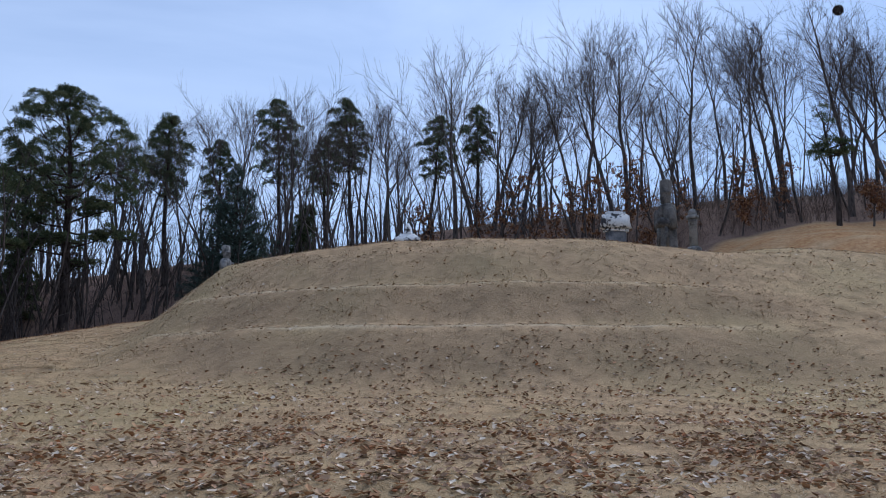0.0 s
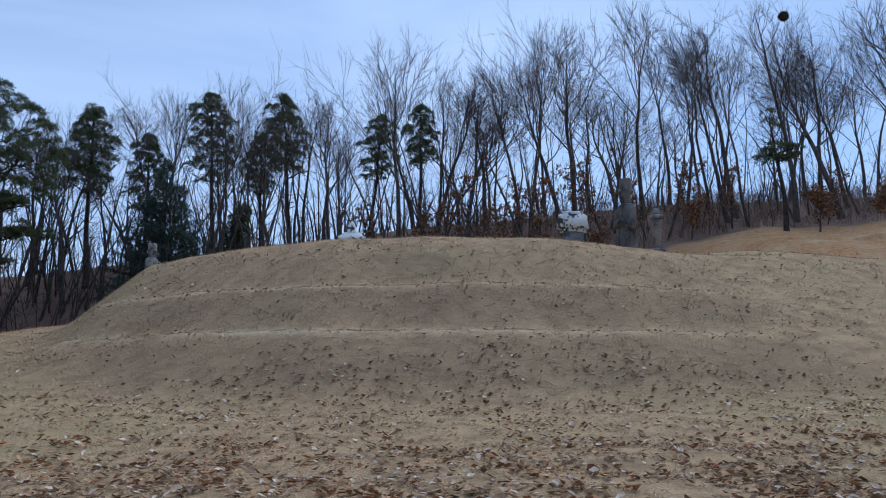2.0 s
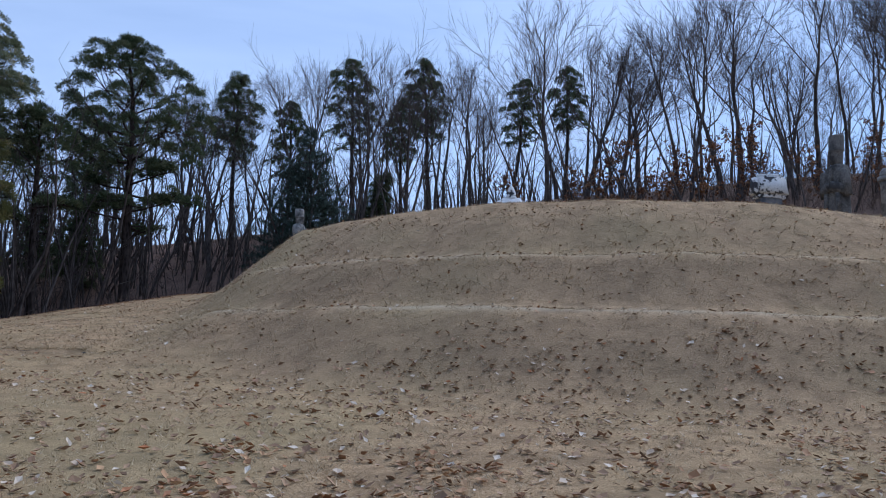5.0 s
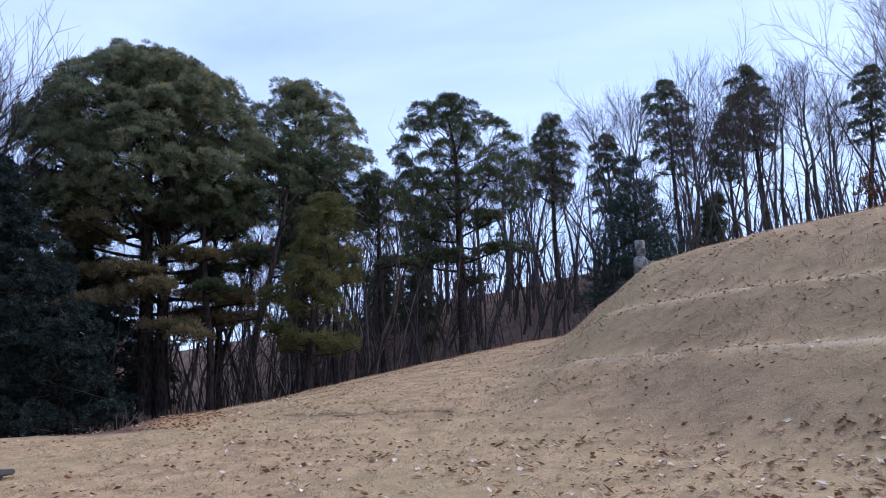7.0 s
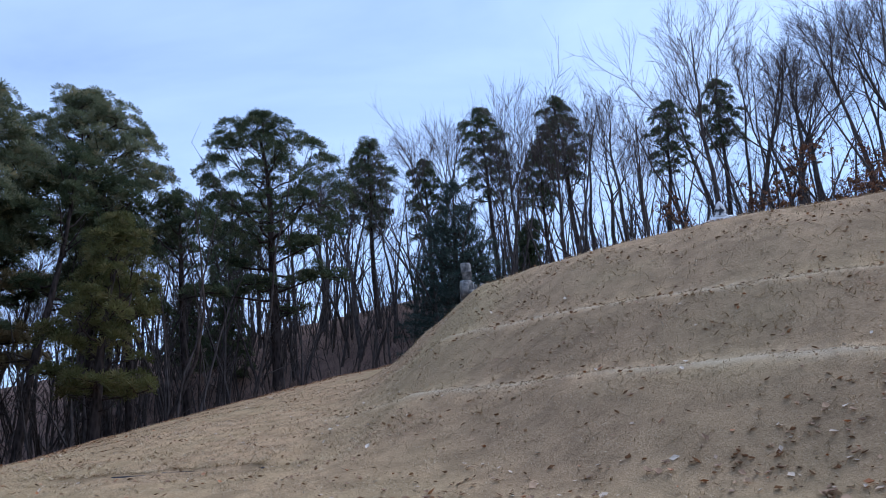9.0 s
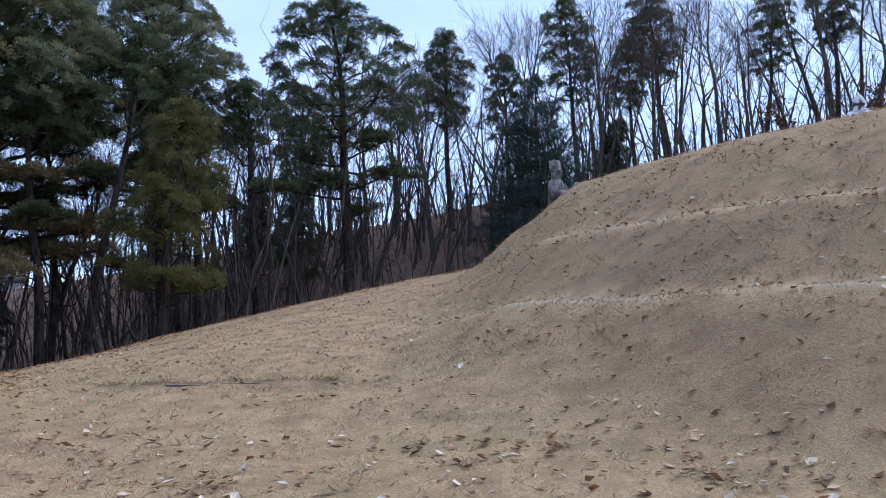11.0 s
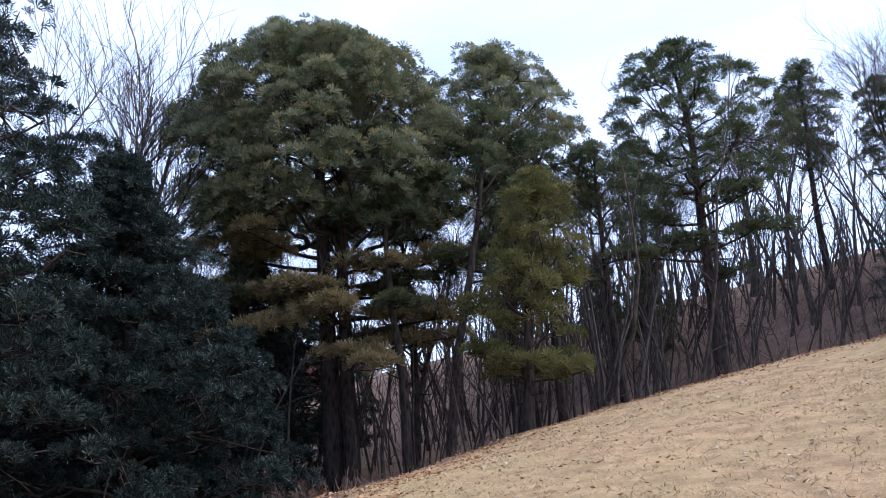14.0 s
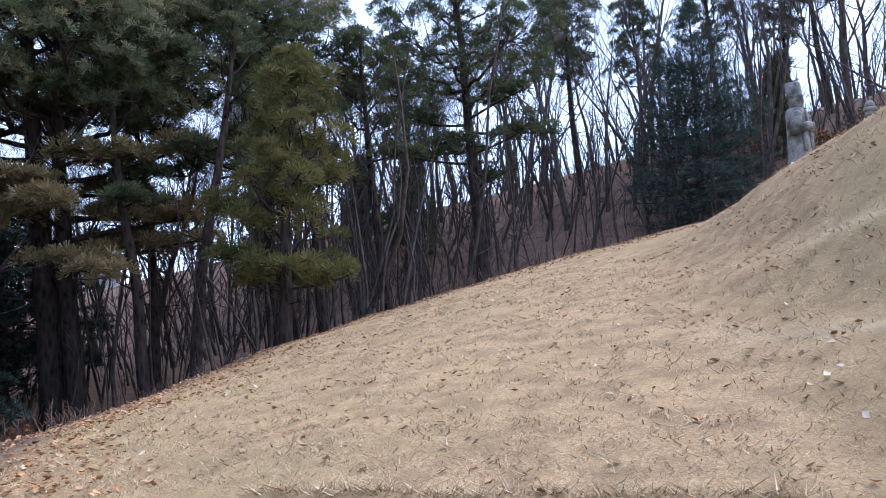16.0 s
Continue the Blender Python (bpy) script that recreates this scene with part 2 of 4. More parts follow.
def ground_z(x, y):
    x, y = np.asarray(x, float), np.asarray(y, float)
    yy = np.clip(y, -60, 70)
    lawn_z = 0.0982 * yy + 0.0669 * np.logaddexp(0, (yy - 18.27) / 1.5) * 1.5
    d = np.clip(-8.76 - x, 0, 18)
    lawn_z = lawn_z - 0.0076 * d * d * smooth(14, 27, yy) - 0.00079 * d * np.clip(yy - 16, 0, 40) - 0.03 * np.clip(-26 - x, 0, 60)
    lawn_z = lawn_z + 0.02 * np.clip(x - 10, 0, 30)
    # low turf step over the drain stones
    step = smooth(19.30, 19.36, y) * (1 - smooth(19.6, 21.5, y)) * smooth(-13.2, -12.6, x) * (1 - smooth(-9.4, -9.2, x))
    lawn_z = lawn_z + 0.05 * step
    xc, yc = np.clip(x, -40, 40), np.clip(y, -30, 60)
    dd = mound_d(xc, yc)
    w = 1 - smooth(5.5, 9.0, x)
    prof = w * np.interp(dd, STEP_D, STEP_Z) + (1 - w) * np.interp(dd, EVEN_D, EVEN_Z)
    flank = np.clip(-7.64 - x, 0, 40)
    prof = prof - 0.32 * flank ** 1.0764
    prof = prof + 0.25 * np.exp(-((x - 11.6) / 2.2) ** 2 - ((y - 26.2) / 1.6) ** 2)
    z = smooth_max(lawn_z, prof, 0.45 + 0.55 * smooth(3, 9, -x))
    z = z - 0.8 * smooth(0.3, 4.5, left_edge(yc) - x) * smooth(16.7, 19.5, y) * (1 - smooth(48, 58, y))
    # bare earth bank beside the mound
    bank = 8.9 + 0.03 * (x - 18) + 0.25 * waves(x, y, 6, 8)
    bank_w = smooth(10.5, 19, x) * smooth(29, 40, y + 0.22 * (x - 18))
    z = z + (np.maximum(bank, z) - z) * bank_w
    # wooded hill behind
    ridge = np.interp(x, [-140, -64, -31, -7, 6, 22, 60, 160], [-3, 7.0, 12.0, 15.4, 15.8, 17.3, 18.4, 15])
    west = 1 - smooth(-9, 5, x)
    rise = smooth(0, 1, (y + 0.12 * np.abs(x) - 38 - 11 * west) / (34 - 3 * west))
    fall = smooth(76, 190, y)
    hill = np.where(y < 76, z + (np.maximum(ridge, z) - z) * rise, ridge + 0 * z)
    z = np.where(y > 38, hill, z)
    z = z + (-6 - z) * fall
    out = smooth(60, 220, np.maximum(np.abs(x), -y))
    z = z + (-4 - z) * out
    z = z + 0.035 * waves(x, y, 3.1, 5) + 0.012 * waves(x, y, 0.9, 6)
    return z


def gz(x, y):
    return float(ground_z(np.array([x]), np.array([y]))[0])


def wood_mask(x, y):
    """1 on the woodland floor, 0 on the mown grass and earth."""
    edge_left = left_edge(y) + 0.35 * waves(x, y, 4, 11)
    left = 1 - smooth(edge_left - 0.5, edge_left + 0.5, x)
    back = smooth(43.0, 44.5, y - 0.1 * x + 0.8 * waves(x, y, 5, 12))
    return np.maximum(left * smooth(-30, -20, y), back)


def axis(lo, hi, step, far):
    a = np.arange(lo, hi + step / 2, step)
    grow, v, s = [], hi, step
    while v < far:
        s *= 1.22
        v += s
        grow.append(v)
    grow2, v, s = [], lo, step
    while v > -far:
        s *= 1.22
        v -= s
        grow2.append(v)
    return np.array(grow2[::-1] + list(a) + grow)


def mesh_object(name, verts, faces, mat, parent=None, label="", smooth_shade=False):
    me = bpy.data.meshes.new(name)
    verts = np.asarray(verts, np.float32)
    faces = np.asarray(faces, np.int32)
    n = faces.shape[1]
    me.vertices.add(len(verts))
    me.vertices.foreach_set("co", verts.ravel())
    me.loops.add(faces.size)
    me.loops.foreach_set("vertex_index", faces.ravel())
    me.polygons.add(len(faces))
    me.polygons.foreach_set("loop_start", np.arange(0, faces.size, n, dtype=np.int32))
    me.update(calc_edges=True)
    me.validate()
    me.polygons.foreach_set("use_smooth", np.full(len(faces), smooth_shade))
    me.materials.append(mat)
    ob = new(name, me)
    if parent is not None:
        ob.parent = parent
    if label:
        ob["label"] = label
    return ob


gx, gy = axis(-27, 24, 0.2, 2600), axis(2, 46, 0.2, 2600)
GX, GY = np.meshgrid(gx, gy)
flat_x, flat_y = GX.ravel(), GY.ravel()
flat_z = ground_z(flat_x, flat_y)
nx, ny = len(gx), len(gy)
ii = (np.arange(ny - 1)[:, None] * nx + np.arange(nx - 1)[None, :]).ravel()
ground = mesh_object("ground", np.stack([flat_x, flat_y, flat_z], 1), np.stack([ii, ii + 1, ii + nx + 1, ii + nx], 1), M_GROUND, smooth_shade=True)
tagged(ground, "dry straw-coloured lawn rising into a terraced grave mound", "ground", kind="structure")
cov = ground.data.color_attributes.new("cover", "FLOAT_COLOR", "POINT")
wood = wood_mask(flat_x, flat_y)
earthy = smooth(11, 15, flat_x) * smooth(29.5, 33, flat_y + 0.22 * (flat_x - 18) + 0.7 * waves(flat_x, flat_y, 4, 9)) * (1 - wood) * np.clip(0.75 + 0.4 * waves(flat_x, flat_y, 2.5, 16), 0.2, 1.0)
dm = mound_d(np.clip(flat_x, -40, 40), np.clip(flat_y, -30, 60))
# mask of the steep risers between ledges, where that shade is painted
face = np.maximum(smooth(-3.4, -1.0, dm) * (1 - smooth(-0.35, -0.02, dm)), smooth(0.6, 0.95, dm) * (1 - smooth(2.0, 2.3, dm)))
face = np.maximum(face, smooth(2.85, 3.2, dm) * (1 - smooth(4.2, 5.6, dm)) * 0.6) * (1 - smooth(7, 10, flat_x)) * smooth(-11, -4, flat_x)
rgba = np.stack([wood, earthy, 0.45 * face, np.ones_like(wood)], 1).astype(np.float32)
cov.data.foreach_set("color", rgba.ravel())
# bands along both terrace shelves that get the painted skylight
ledge = np.exp(-((dm - 0.25) / 0.2) ** 2) + np.exp(-((dm - 2.55) / 0.2) ** 2)
ledge = ledge * (1 - smooth(4.5, 8.5, flat_x)) * smooth(-11.5, -7.5, flat_x) * np.clip(0.75 + 0.35 * waves(flat_x, flat_y, 1.7, 14), 0.2, 1)
lit_ledge_attr = ground.data.attributes.new("lit_ledge", "FLOAT", "POINT")
lit_ledge_attr.data.foreach_set("value", (0.8 * np.clip(ledge, 0, 1) * (1 - wood)).astype(np.float32))


# ---- trees ----
class Acc:
    """Gathers tubes (quads) into one mesh."""

    def __init__(self):
        self.v, self.f, self.n = [], [], 0

    def tube(self, pts, radii, sides):
        pts = np.asarray(pts, float)
        k = len(pts)
        d = np.gradient(pts, axis=0)
        d /= np.linalg.norm(d, axis=1)[:, None] + 1e-9
        ref = np.array([1.0, 0.13, 0.07]) if abs(d[0][0]) < 0.8 else np.array([0.1, 1.0, 0.05])
        u = np.cross(d, ref)
        u /= np.linalg.norm(u, axis=1)[:, None] + 1e-9
        w = np.cross(d, u)
        a = np.arange(sides) * 2 * math.pi / sides
        ring = pts[:, None, :] + np.asarray(radii)[:, None, None] * (np.cos(a)[None, :, None] * u[:, None, :] + np.sin(a)[None, :, None] * w[:, None, :])
        self.v.append(ring.reshape(-1, 3))
        i = np.arange(k - 1)[:, None] * sides + np.arange(sides)[None, :]
        j = np.arange(k - 1)[:, None] * sides + (np.arange(sides)[None, :] + 1) % sides
        self.f.append(np.stack([i, j, j + sides, i + sides], -1).reshape(-1, 4) + self.n)
        self.n += k * sides

    def put(self, name, mat, parent, label=""):
        return mesh_object(name, np.concatenate(self.v), np.concatenate(self.f), mat, parent, label, True)


def turn_from(d, angle, rng):
    """A direction at that angle from d, round it at random."""
    p = np.cross(d, rng.normal(size=3))
    p /= np.linalg.norm(p) + 1e-9
    return d * math.cos(angle) + p * math.sin(angle)


def run(rng, p, d, length, n, wob, up):
    pts = [np.array(p, float)]
    for _ in range(n):
        d = d + rng.normal(size=3) * wob + np.array([0, 0, up])
        d = d / np.linalg.norm(d)
        pts.append(pts[-1] + d * length / n)
    return np.array(pts)


def at(pts, t):
    f = t * (len(pts) - 1)
    i = min(int(f), len(pts) - 2)
    return pts[i] + (pts[i + 1] - pts[i]) * (f - i), (pts[i + 1] - pts[i]) / (np.linalg.norm(pts[i + 1] - pts[i]) + 1e-9)


def bare_tree(seed, height, radius, label, fork=0.34, lean=0.0, spread=0.6, limbs=12, sub=8, twigs=5, fine=2):
    """A leafless broadleaf tree: trunk, each limb with its branches, and a crown of fine twigs."""
    rng = np.random.RandomState(seed)
    root = tagged(new("bare_tree"), label, "tree", "bare trees of the wood")
    trunk, twig_acc = Acc(), Acc()
    d0 = np.array([lean, rng.normal() * 0.03, 1.0])
    tp = run(rng, (0, 0, -0.3), d0 / np.linalg.norm(d0), height * 0.93, 12, 0.075, 0.03)
    tr = radius * np.linspace(1, 0.06, 13) ** 0.9
    tr[0] *= 1.35
    trunk.tube(tp, tr, 7)
    trunk.put("trunk", M_BARK_BARE, root)
    for i in range(limbs):
        t = fork + (0.95 - fork) * (i + rng.uniform(0, 0.9)) / limbs
        p, d = at(tp, t)
        r1 = radius * (0.40 - 0.28 * t)
        l1 = height * (0.98 - t) * rng.uniform(0.55, 0.95) + 0.6
        limb = Acc()
        lp = run(rng, p, turn_from(d, rng.uniform(0.7, 1.25) * spread, rng), l1, 7, 0.12, 0.10)
        limb.tube(lp, np.linspace(r1, 0.010, 8), 4)
        n_sub = max(2, int(sub * min(1.0, l1 / (0.36 * height))))
        for j in range(n_sub):
            q, e = at(lp, 0.22 + 0.76 * (j + rng.uniform(0, 0.9)) / n_sub)
            l2 = (0.4 + 0.34 * l1) * rng.uniform(0.6, 1.2)
            sp = run(rng, q, turn_from(e, rng.uniform(0.4, 0.75), rng), l2, 4, 0.10, 0.07)
            limb.tube(sp, np.linspace(max(r1 * 0.3, 0.013), 0.007, 5), 3)
            for k in range(twigs):
                q2, e2 = at(sp, 0.3 + 0.7 * (k + rng.uniform(0, 0.9)) / twigs)
                l3 = 0.25 + l2 * rng.uniform(0.25, 0.5)
                wp = run(rng, q2, turn_from(e2, rng.uniform(0.3, 0.75), rng), l3, 1, 0.1, 0.12)
                twig_acc.tube(wp, (0.008, 0.005), 3)
                for m in range(fine):
                    q3, e3 = at(wp, rng.uniform(0.1, 1.0))
                    x3 = turn_from(e3, rng.uniform(0.3, 0.7), rng) + np.array([0, 0, 0.15])
                    twig_acc.tube([q3, q3 + x3 * l3 * rng.uniform(0.5, 1.0)], (0.006, 0.003), 3)
        limb.put("limb", M_BARK_BARE, root)
    tagged(twig_acc.put("twig_crown", M_TWIG, root), kind="stuff")
    return root


def tufts(name, pos, dirs, mat, parent, rng, count=16, length=0.2, width=0.018, spread=1.5, label=""):
    """One crown mesh of needle tufts at pos that point along dirs; the needles of a tuft share its stalk point."""
    pos, dirs = np.asarray(pos, float), np.asarray(dirs, float)
    n = len(pos)
    dirs = dirs / (np.linalg.norm(dirs, axis=1)[:, None] + 1e-9)
    u = np.cross(dirs, rng.normal(size=(n, 3)))
    u /= np.linalg.norm(u, axis=1)[:, None] + 1e-9
    w = np.cross(dirs, u)
    k = np.arange(count)
    tilt = spread * np.sqrt((k + 0.5) / count)
    turn = k * 2.4 + rng.uniform(0, 0.6, count)
    way = np.stack([np.sin(tilt) * np.cos(turn), np.sin(tilt) * np.sin(turn), np.cos(tilt)], 1)
    side = np.cross(way, rng.normal(size=(count, 3)))
    side /= np.linalg.norm(side, axis=1)[:, None]
    tip = way * (length * rng.uniform(0.75, 1.1, count))[:, None]
    base = np.concatenate([np.zeros((1, 3)), np.stack([tip - side * width / 2, tip + side * width / 2], 1).reshape(-1, 3)])
    size = rng.uniform(0.7, 1.25, size=(n, 1, 1))
    verts = pos[:, None, :] + size * (base[None, :, 0:1] * u[:, None, :] + base[None, :, 1:2] * w[:, None, :] + base[None, :, 2:3] * dirs[:, None, :])
    f = np.stack([0 * k, 2 * k + 1, 2 * k + 2], 1)
    faces = (f[None] + (np.arange(n) * (2 * count + 1))[:, None, None]).reshape(-1, 3)
    return mesh_object(name, verts.reshape(-1, 3), faces, mat, parent, label)


def dome(f):
    return math.sqrt(max(0.0, 1 - (max(0.0, f - 0.22) / 0.79) ** 2)) * (0.8 + 0.2 * min(1, f / 0.22))


def cone(f):
    return (1 - f) ** 0.8 * (0.75 + 0.25 * min(1, f * 5)) + 0.05


def bough(rng, centre, size, flat, n, out):
    """n shoots over the top and sides of a cushion of foliage about centre."""
    d = rng.normal(size=(n, 3))
    d /= np.linalg.norm(d, axis=1)[:, None]
    d[:, 2] = np.where(d[:, 2] < -0.35, -d[:, 2], d[:, 2])
    q = d * np.array([size, size, size * flat]) * rng.uniform(0.62, 1.0, (n, 1))
    return centre + q, d + np.array([0, 0, 0.55]) + np.asarray(out) * 0.35


def pine(seed, label, height, radius, crown_from, half_width, limbs, boughs, mat, shape=dome, size=0.8, flat=0.55, shoots=34, inner=0.4, sprays=0, spray_from=0.3, spray_mat=None,
         spray_way=None, twin=0.0, lean=(0.0, 0.0), needle=0.24, needle_width=0.032, count=18, dead=8, wob=0.03, droop=0.0, rough=0.14, group="pines at the wood's edge"):
    """A pine: tapering trunk, crooked limbs, and cushions of needle tufts at the ends of the branches."""
    rng = np.random.RandomState(seed)
    root = tagged(new("pine_tree"), label, "tree", group)
    d0 = np.array([lean[0], lean[1], 1.0])
    tp = run(rng, (0, 0, -0.35), d0 / np.linalg.norm(d0), height * 0.97, 14, wob, 0.03)
    tr = radius * np.linspace(1, 0.14, 15) ** 0.8
    tr[0] *= 1.3
    trunk = Acc()
    trunk.tube(tp, tr, 10)
    trunk.put("trunk", M_BARK_PINE, root)
    stems = [tp]
    if twin:
        t2 = run(rng, (twin, 0.1, -0.35), d0 / np.linalg.norm(d0), height * 0.86, 12, 0.03, 0.03)
        second = Acc()
        second.tube(t2, radius * 0.8 * np.linspace(1, 0.14, 13) ** 0.8, 8)
        second.put("trunk", M_BARK_PINE, root)
        stems.append(t2)
    z0, z1 = height * crown_from, height - size * flat
    ends, arms = [], []
    for i in range(limbs):
        f = ((i + rng.uniform(0.1, 0.9)) / limbs) ** 0.85
        a = i * 2.39996 + rng.uniform(-0.4, 0.4)
        reach = half_width * shape(f) * rng.uniform(0.55, 0.8)
        stem = stems[i % len(stems)]
        zt = z0 + (z1 - z0) * f
        p, d = at(stem, min(0.97, max(0.05, (zt - (0.1 + 0.45 * f) * reach + droop * reach) / height)))
        c, _ = at(stem, min(0.97, zt / height))
        goal = np.array([c[0] + math.cos(a) * reach, c[1] + math.sin(a) * reach, zt])
        k = np.linspace(0, 1, 8)[:, None]
        mid = (p + goal) / 2 + np.array([0, 0, -0.06 * reach]) + rng.normal(size=3) * 0.1 * reach
        lp = (1 - k) ** 2 * p + 2 * k * (1 - k) * mid + k * k * goal
        lp[1:-1] += rng.normal(size=(6, 3)) * 0.035 * reach
        arm = Acc()
        arm.tube(lp, np.linspace(max(radius * 0.28 * (1.1 - 0.75 * f), 0.03), 0.022, 8), 5)
        ends.append(goal), arms.append((arm, lp))
    ends = np.array(ends)
    pos, dirs, pos2, dirs2 = [], [], [], []
    for i in range(boughs):
        f = (i + rng.uniform(0, 1)) / boughs
        a = i * 2.39996 * 1.7 + rng.uniform(0, 1.2)
        skin = rng.uniform() > inner
        reach = half_width * shape(f) * (rng.uniform(1 - rough, 1.04) if skin else rng.uniform(0.25, 0.85))
        k = rng.uniform(0.7, 1.25)
        reach = max(0.0, reach - size * 0.7 * k)
        zt = z0 + (z1 - z0) * f
        c, _ = at(tp, min(0.97, zt / height))
        q = np.array([c[0] + math.cos(a) * reach, c[1] + math.sin(a) * reach, zt - droop * reach * 0.6 + rng.normal() * 0.12])
        arm, lp = arms[int(np.argmin(((ends - q) ** 2).sum(1)))]
        b0, e = at(lp, rng.uniform(0.55, 0.98))
        arm.tube([b0, (b0 + q) / 2 + rng.normal(size=3) * 0.12, q], (0.03, 0.022, 0.012), 3)
        p1, d1 = bough(rng, q, size * k, flat, int(shoots * k * k), (math.cos(a), math.sin(a), 0.2))
        pos.append(p1), dirs.append(d1)
    for arm, lp in arms:
        arm.put("limb", M_BARK_PINE, root)
    for i in range(sprays):                                         # long low limbs with flat layers of foliage
        f = (i + rng.uniform(0, 0.6)) / sprays
        a = i * 2.39996 + seed if spray_way is None else spray_way + rng.uniform(-2.2, 2.2)
        stem = stems[i % len(stems)]
        p, d = at(stem, spray_from + (crown_from - spray_from) * f)
        reach = half_width * rng.uniform(0.6, 0.95)
        out = np.array([math.cos(a), math.sin(a), 0.04])
        lp = run(rng, p, out, reach, 7, 0.07, 0.0)
        arm = Acc()
        arm.tube(lp, np.linspace(radius * 0.22, 0.02, 8), 5)
        for j in range(9):
            b0, e = at(lp, min(0.99, 0.42 + 0.07 * j))
            q = b0 + np.array([-out[1], out[0], 0]) * rng.uniform(-0.9, 0.9) + np.array([0, 0, rng.uniform(-0.05, 0.2)])
            arm.tube([b0, (b0 + q) / 2 + rng.normal(size=3) * 0.06, q], (0.024, 0.018, 0.01), 3)
            p1, d1 = bough(rng, q, size * rng.uniform(0.55, 0.85), 0.38, int(shoots * 0.55), out)
            pos2.append(p1), dirs2.append(d1)
        arm.put("limb", M_BARK_PINE, root)
    for i in range(dead):                                           # bare stubs under the crown
        p, d = at(tp, crown_from * rng.uniform(0.4, 0.98))
        a = rng.uniform(0, 6.28)
        lp = run(rng, p, np.array([math.cos(a), math.sin(a), 0.15]), half_width * rng.uniform(0.15, 0.5), 4, 0.15, 0.02)
        stub = Acc()
        stub.tube(lp, np.linspace(0.04, 0.01, 5), 4)
        for _ in range(3):
            q, e = at(lp, rng.uniform(0.4, 0.95))
            stub.tube([q, q + turn_from(e, rng.uniform(0.4, 1.0), rng) * half_width * 0.12], (0.014, 0.006), 3)
        stub.put("dead_branch", M_BARK_PINE, root)
    tagged(tufts("crown", np.concatenate(pos), np.concatenate(dirs), mat, root, rng, count, needle, needle_width, 1.3), kind="stuff")
    if pos2:
        tagged(tufts("lower_crown", np.concatenate(pos2), np.concatenate(dirs2), spray_mat or mat, root, rng, count, needle, needle_width, 1.3, label="yellowed needles on the lowest limbs"), kind="stuff")
    return root


def spruce(seed, label, height, base_r, radius=0.2, first=0.1, tiers=22, per_tier=9, step=0.22, count=12, needle=0.18, width=0.018, mat=None):
    """A dense conical conifer with drooping sprays in tiers."""
    rng = np.random.RandomState(seed)
    root = tagged(new("conifer_tree"), label, "tree", "dark conifers")
    trunk, limb_acc = Acc(), Acc()
    tp = run(rng, (0, 0, -0.3), np.array([0, 0, 1.0]), height, 10, 0.015, 0.02)
    trunk.tube(tp, radius * np.linspace(1.1, 0.06, 11), 8)
    pos, dirs = [], []
    for i in range(tiers):
        f = i / (tiers - 1)
        t = first + (0.985 - first) * f
        reach0 = base_r * (1 - f) ** 0.8 * (0.65 + 0.35 * min(1, f * 6)) + 0.15
        for j in range(per_tier if f < 0.75 else max(4, per_tier // 2)):
            p, _ = at(tp, min(0.99, t + rng.uniform(-0.5, 0.5) / tiers))
            a = j * 6.283 / per_tier + i * 1.1 + rng.uniform(-0.3, 0.3)
            reach = reach0 * rng.uniform(0.68, 1.12)
            od = np.array([math.cos(a), math.sin(a), 0.05 - 0.3 * (1 - f) + 0.5 * f])
            lp = run(rng, p, od / np.linalg.norm(od), reach, 5, 0.06, 0.06)
            limb_acc.tube(lp, np.linspace(0.035 * (1.2 - f), 0.008, 6), 4)
            side = np.array([-math.sin(a), math.cos(a), 0])
            k = max(3, int(reach / step))
            for m in range(k):
                s = 0.2 + 0.8 * (m + 0.6) / k
                q, e = at(lp, min(0.99, s))
                w = reach * 0.34 * (1.15 - s) + 0.05
                for sd in (-1, -0.5, 0, 0.5, 1):
                    pos.append(q + side * sd * w + e * abs(sd) * w * 0.5 + np.array([0, 0, -0.12 * abs(sd) * w]) + rng.normal(size=3) * 0.05)
                    dirs.append(e + side * sd * 0.9 + np.array([0, 0, 0.25]) + rng.normal(size=3) * 0.2)
    trunk.put("trunk", M_BARK_PINE, root)
    limb_acc.put("branchwork", M_BARK_PINE, root)
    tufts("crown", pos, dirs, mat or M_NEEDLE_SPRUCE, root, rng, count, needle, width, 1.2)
    return root


def stand(root, x, y, sink=0.0, turn=0.0, size=1.0):
    root.location = (x, y, gz(x, y) - sink)
    root.rotation_euler = (0, 0, radians(turn))
    root.scale = (size, size, size)
    return root


def another(root, x, y, turn, size=1.0, tall=1.0):
    c = copy_thing(root, pose(x, y, gz(x, y), 0, 0, turn))
    c.scale = (size, size, size * tall)
    return c


# pines at the edge of the lawn
stand(pine(11, "broad pine with a dense domed grey-green crown and twin trunks", 17.7, 0.40, 0.53, 5.6, 38, 360, M_NEEDLE, size=0.85, flat=0.7, shoots=30, inner=0.35, sprays=17, spray_from=0.33,
           spray_mat=M_NEEDLE_RUST, spray_way=-0.75, twin=0.85, dead=18, needle=0.27, needle_width=0.036, count=22), -29.4, 31.4, 0.1)
stand(pine(12, "tall pine with an open rounded crown behind the broad one", 16.5, 0.26, 0.54, 3.9, 26, 150, M_NEEDLE, size=0.65, flat=0.7, shoots=22, inner=0.35, sprays=7, spray_from=0.42, dead=10,
           needle=0.26, needle_width=0.034, count=20), -26.5, 38.2)
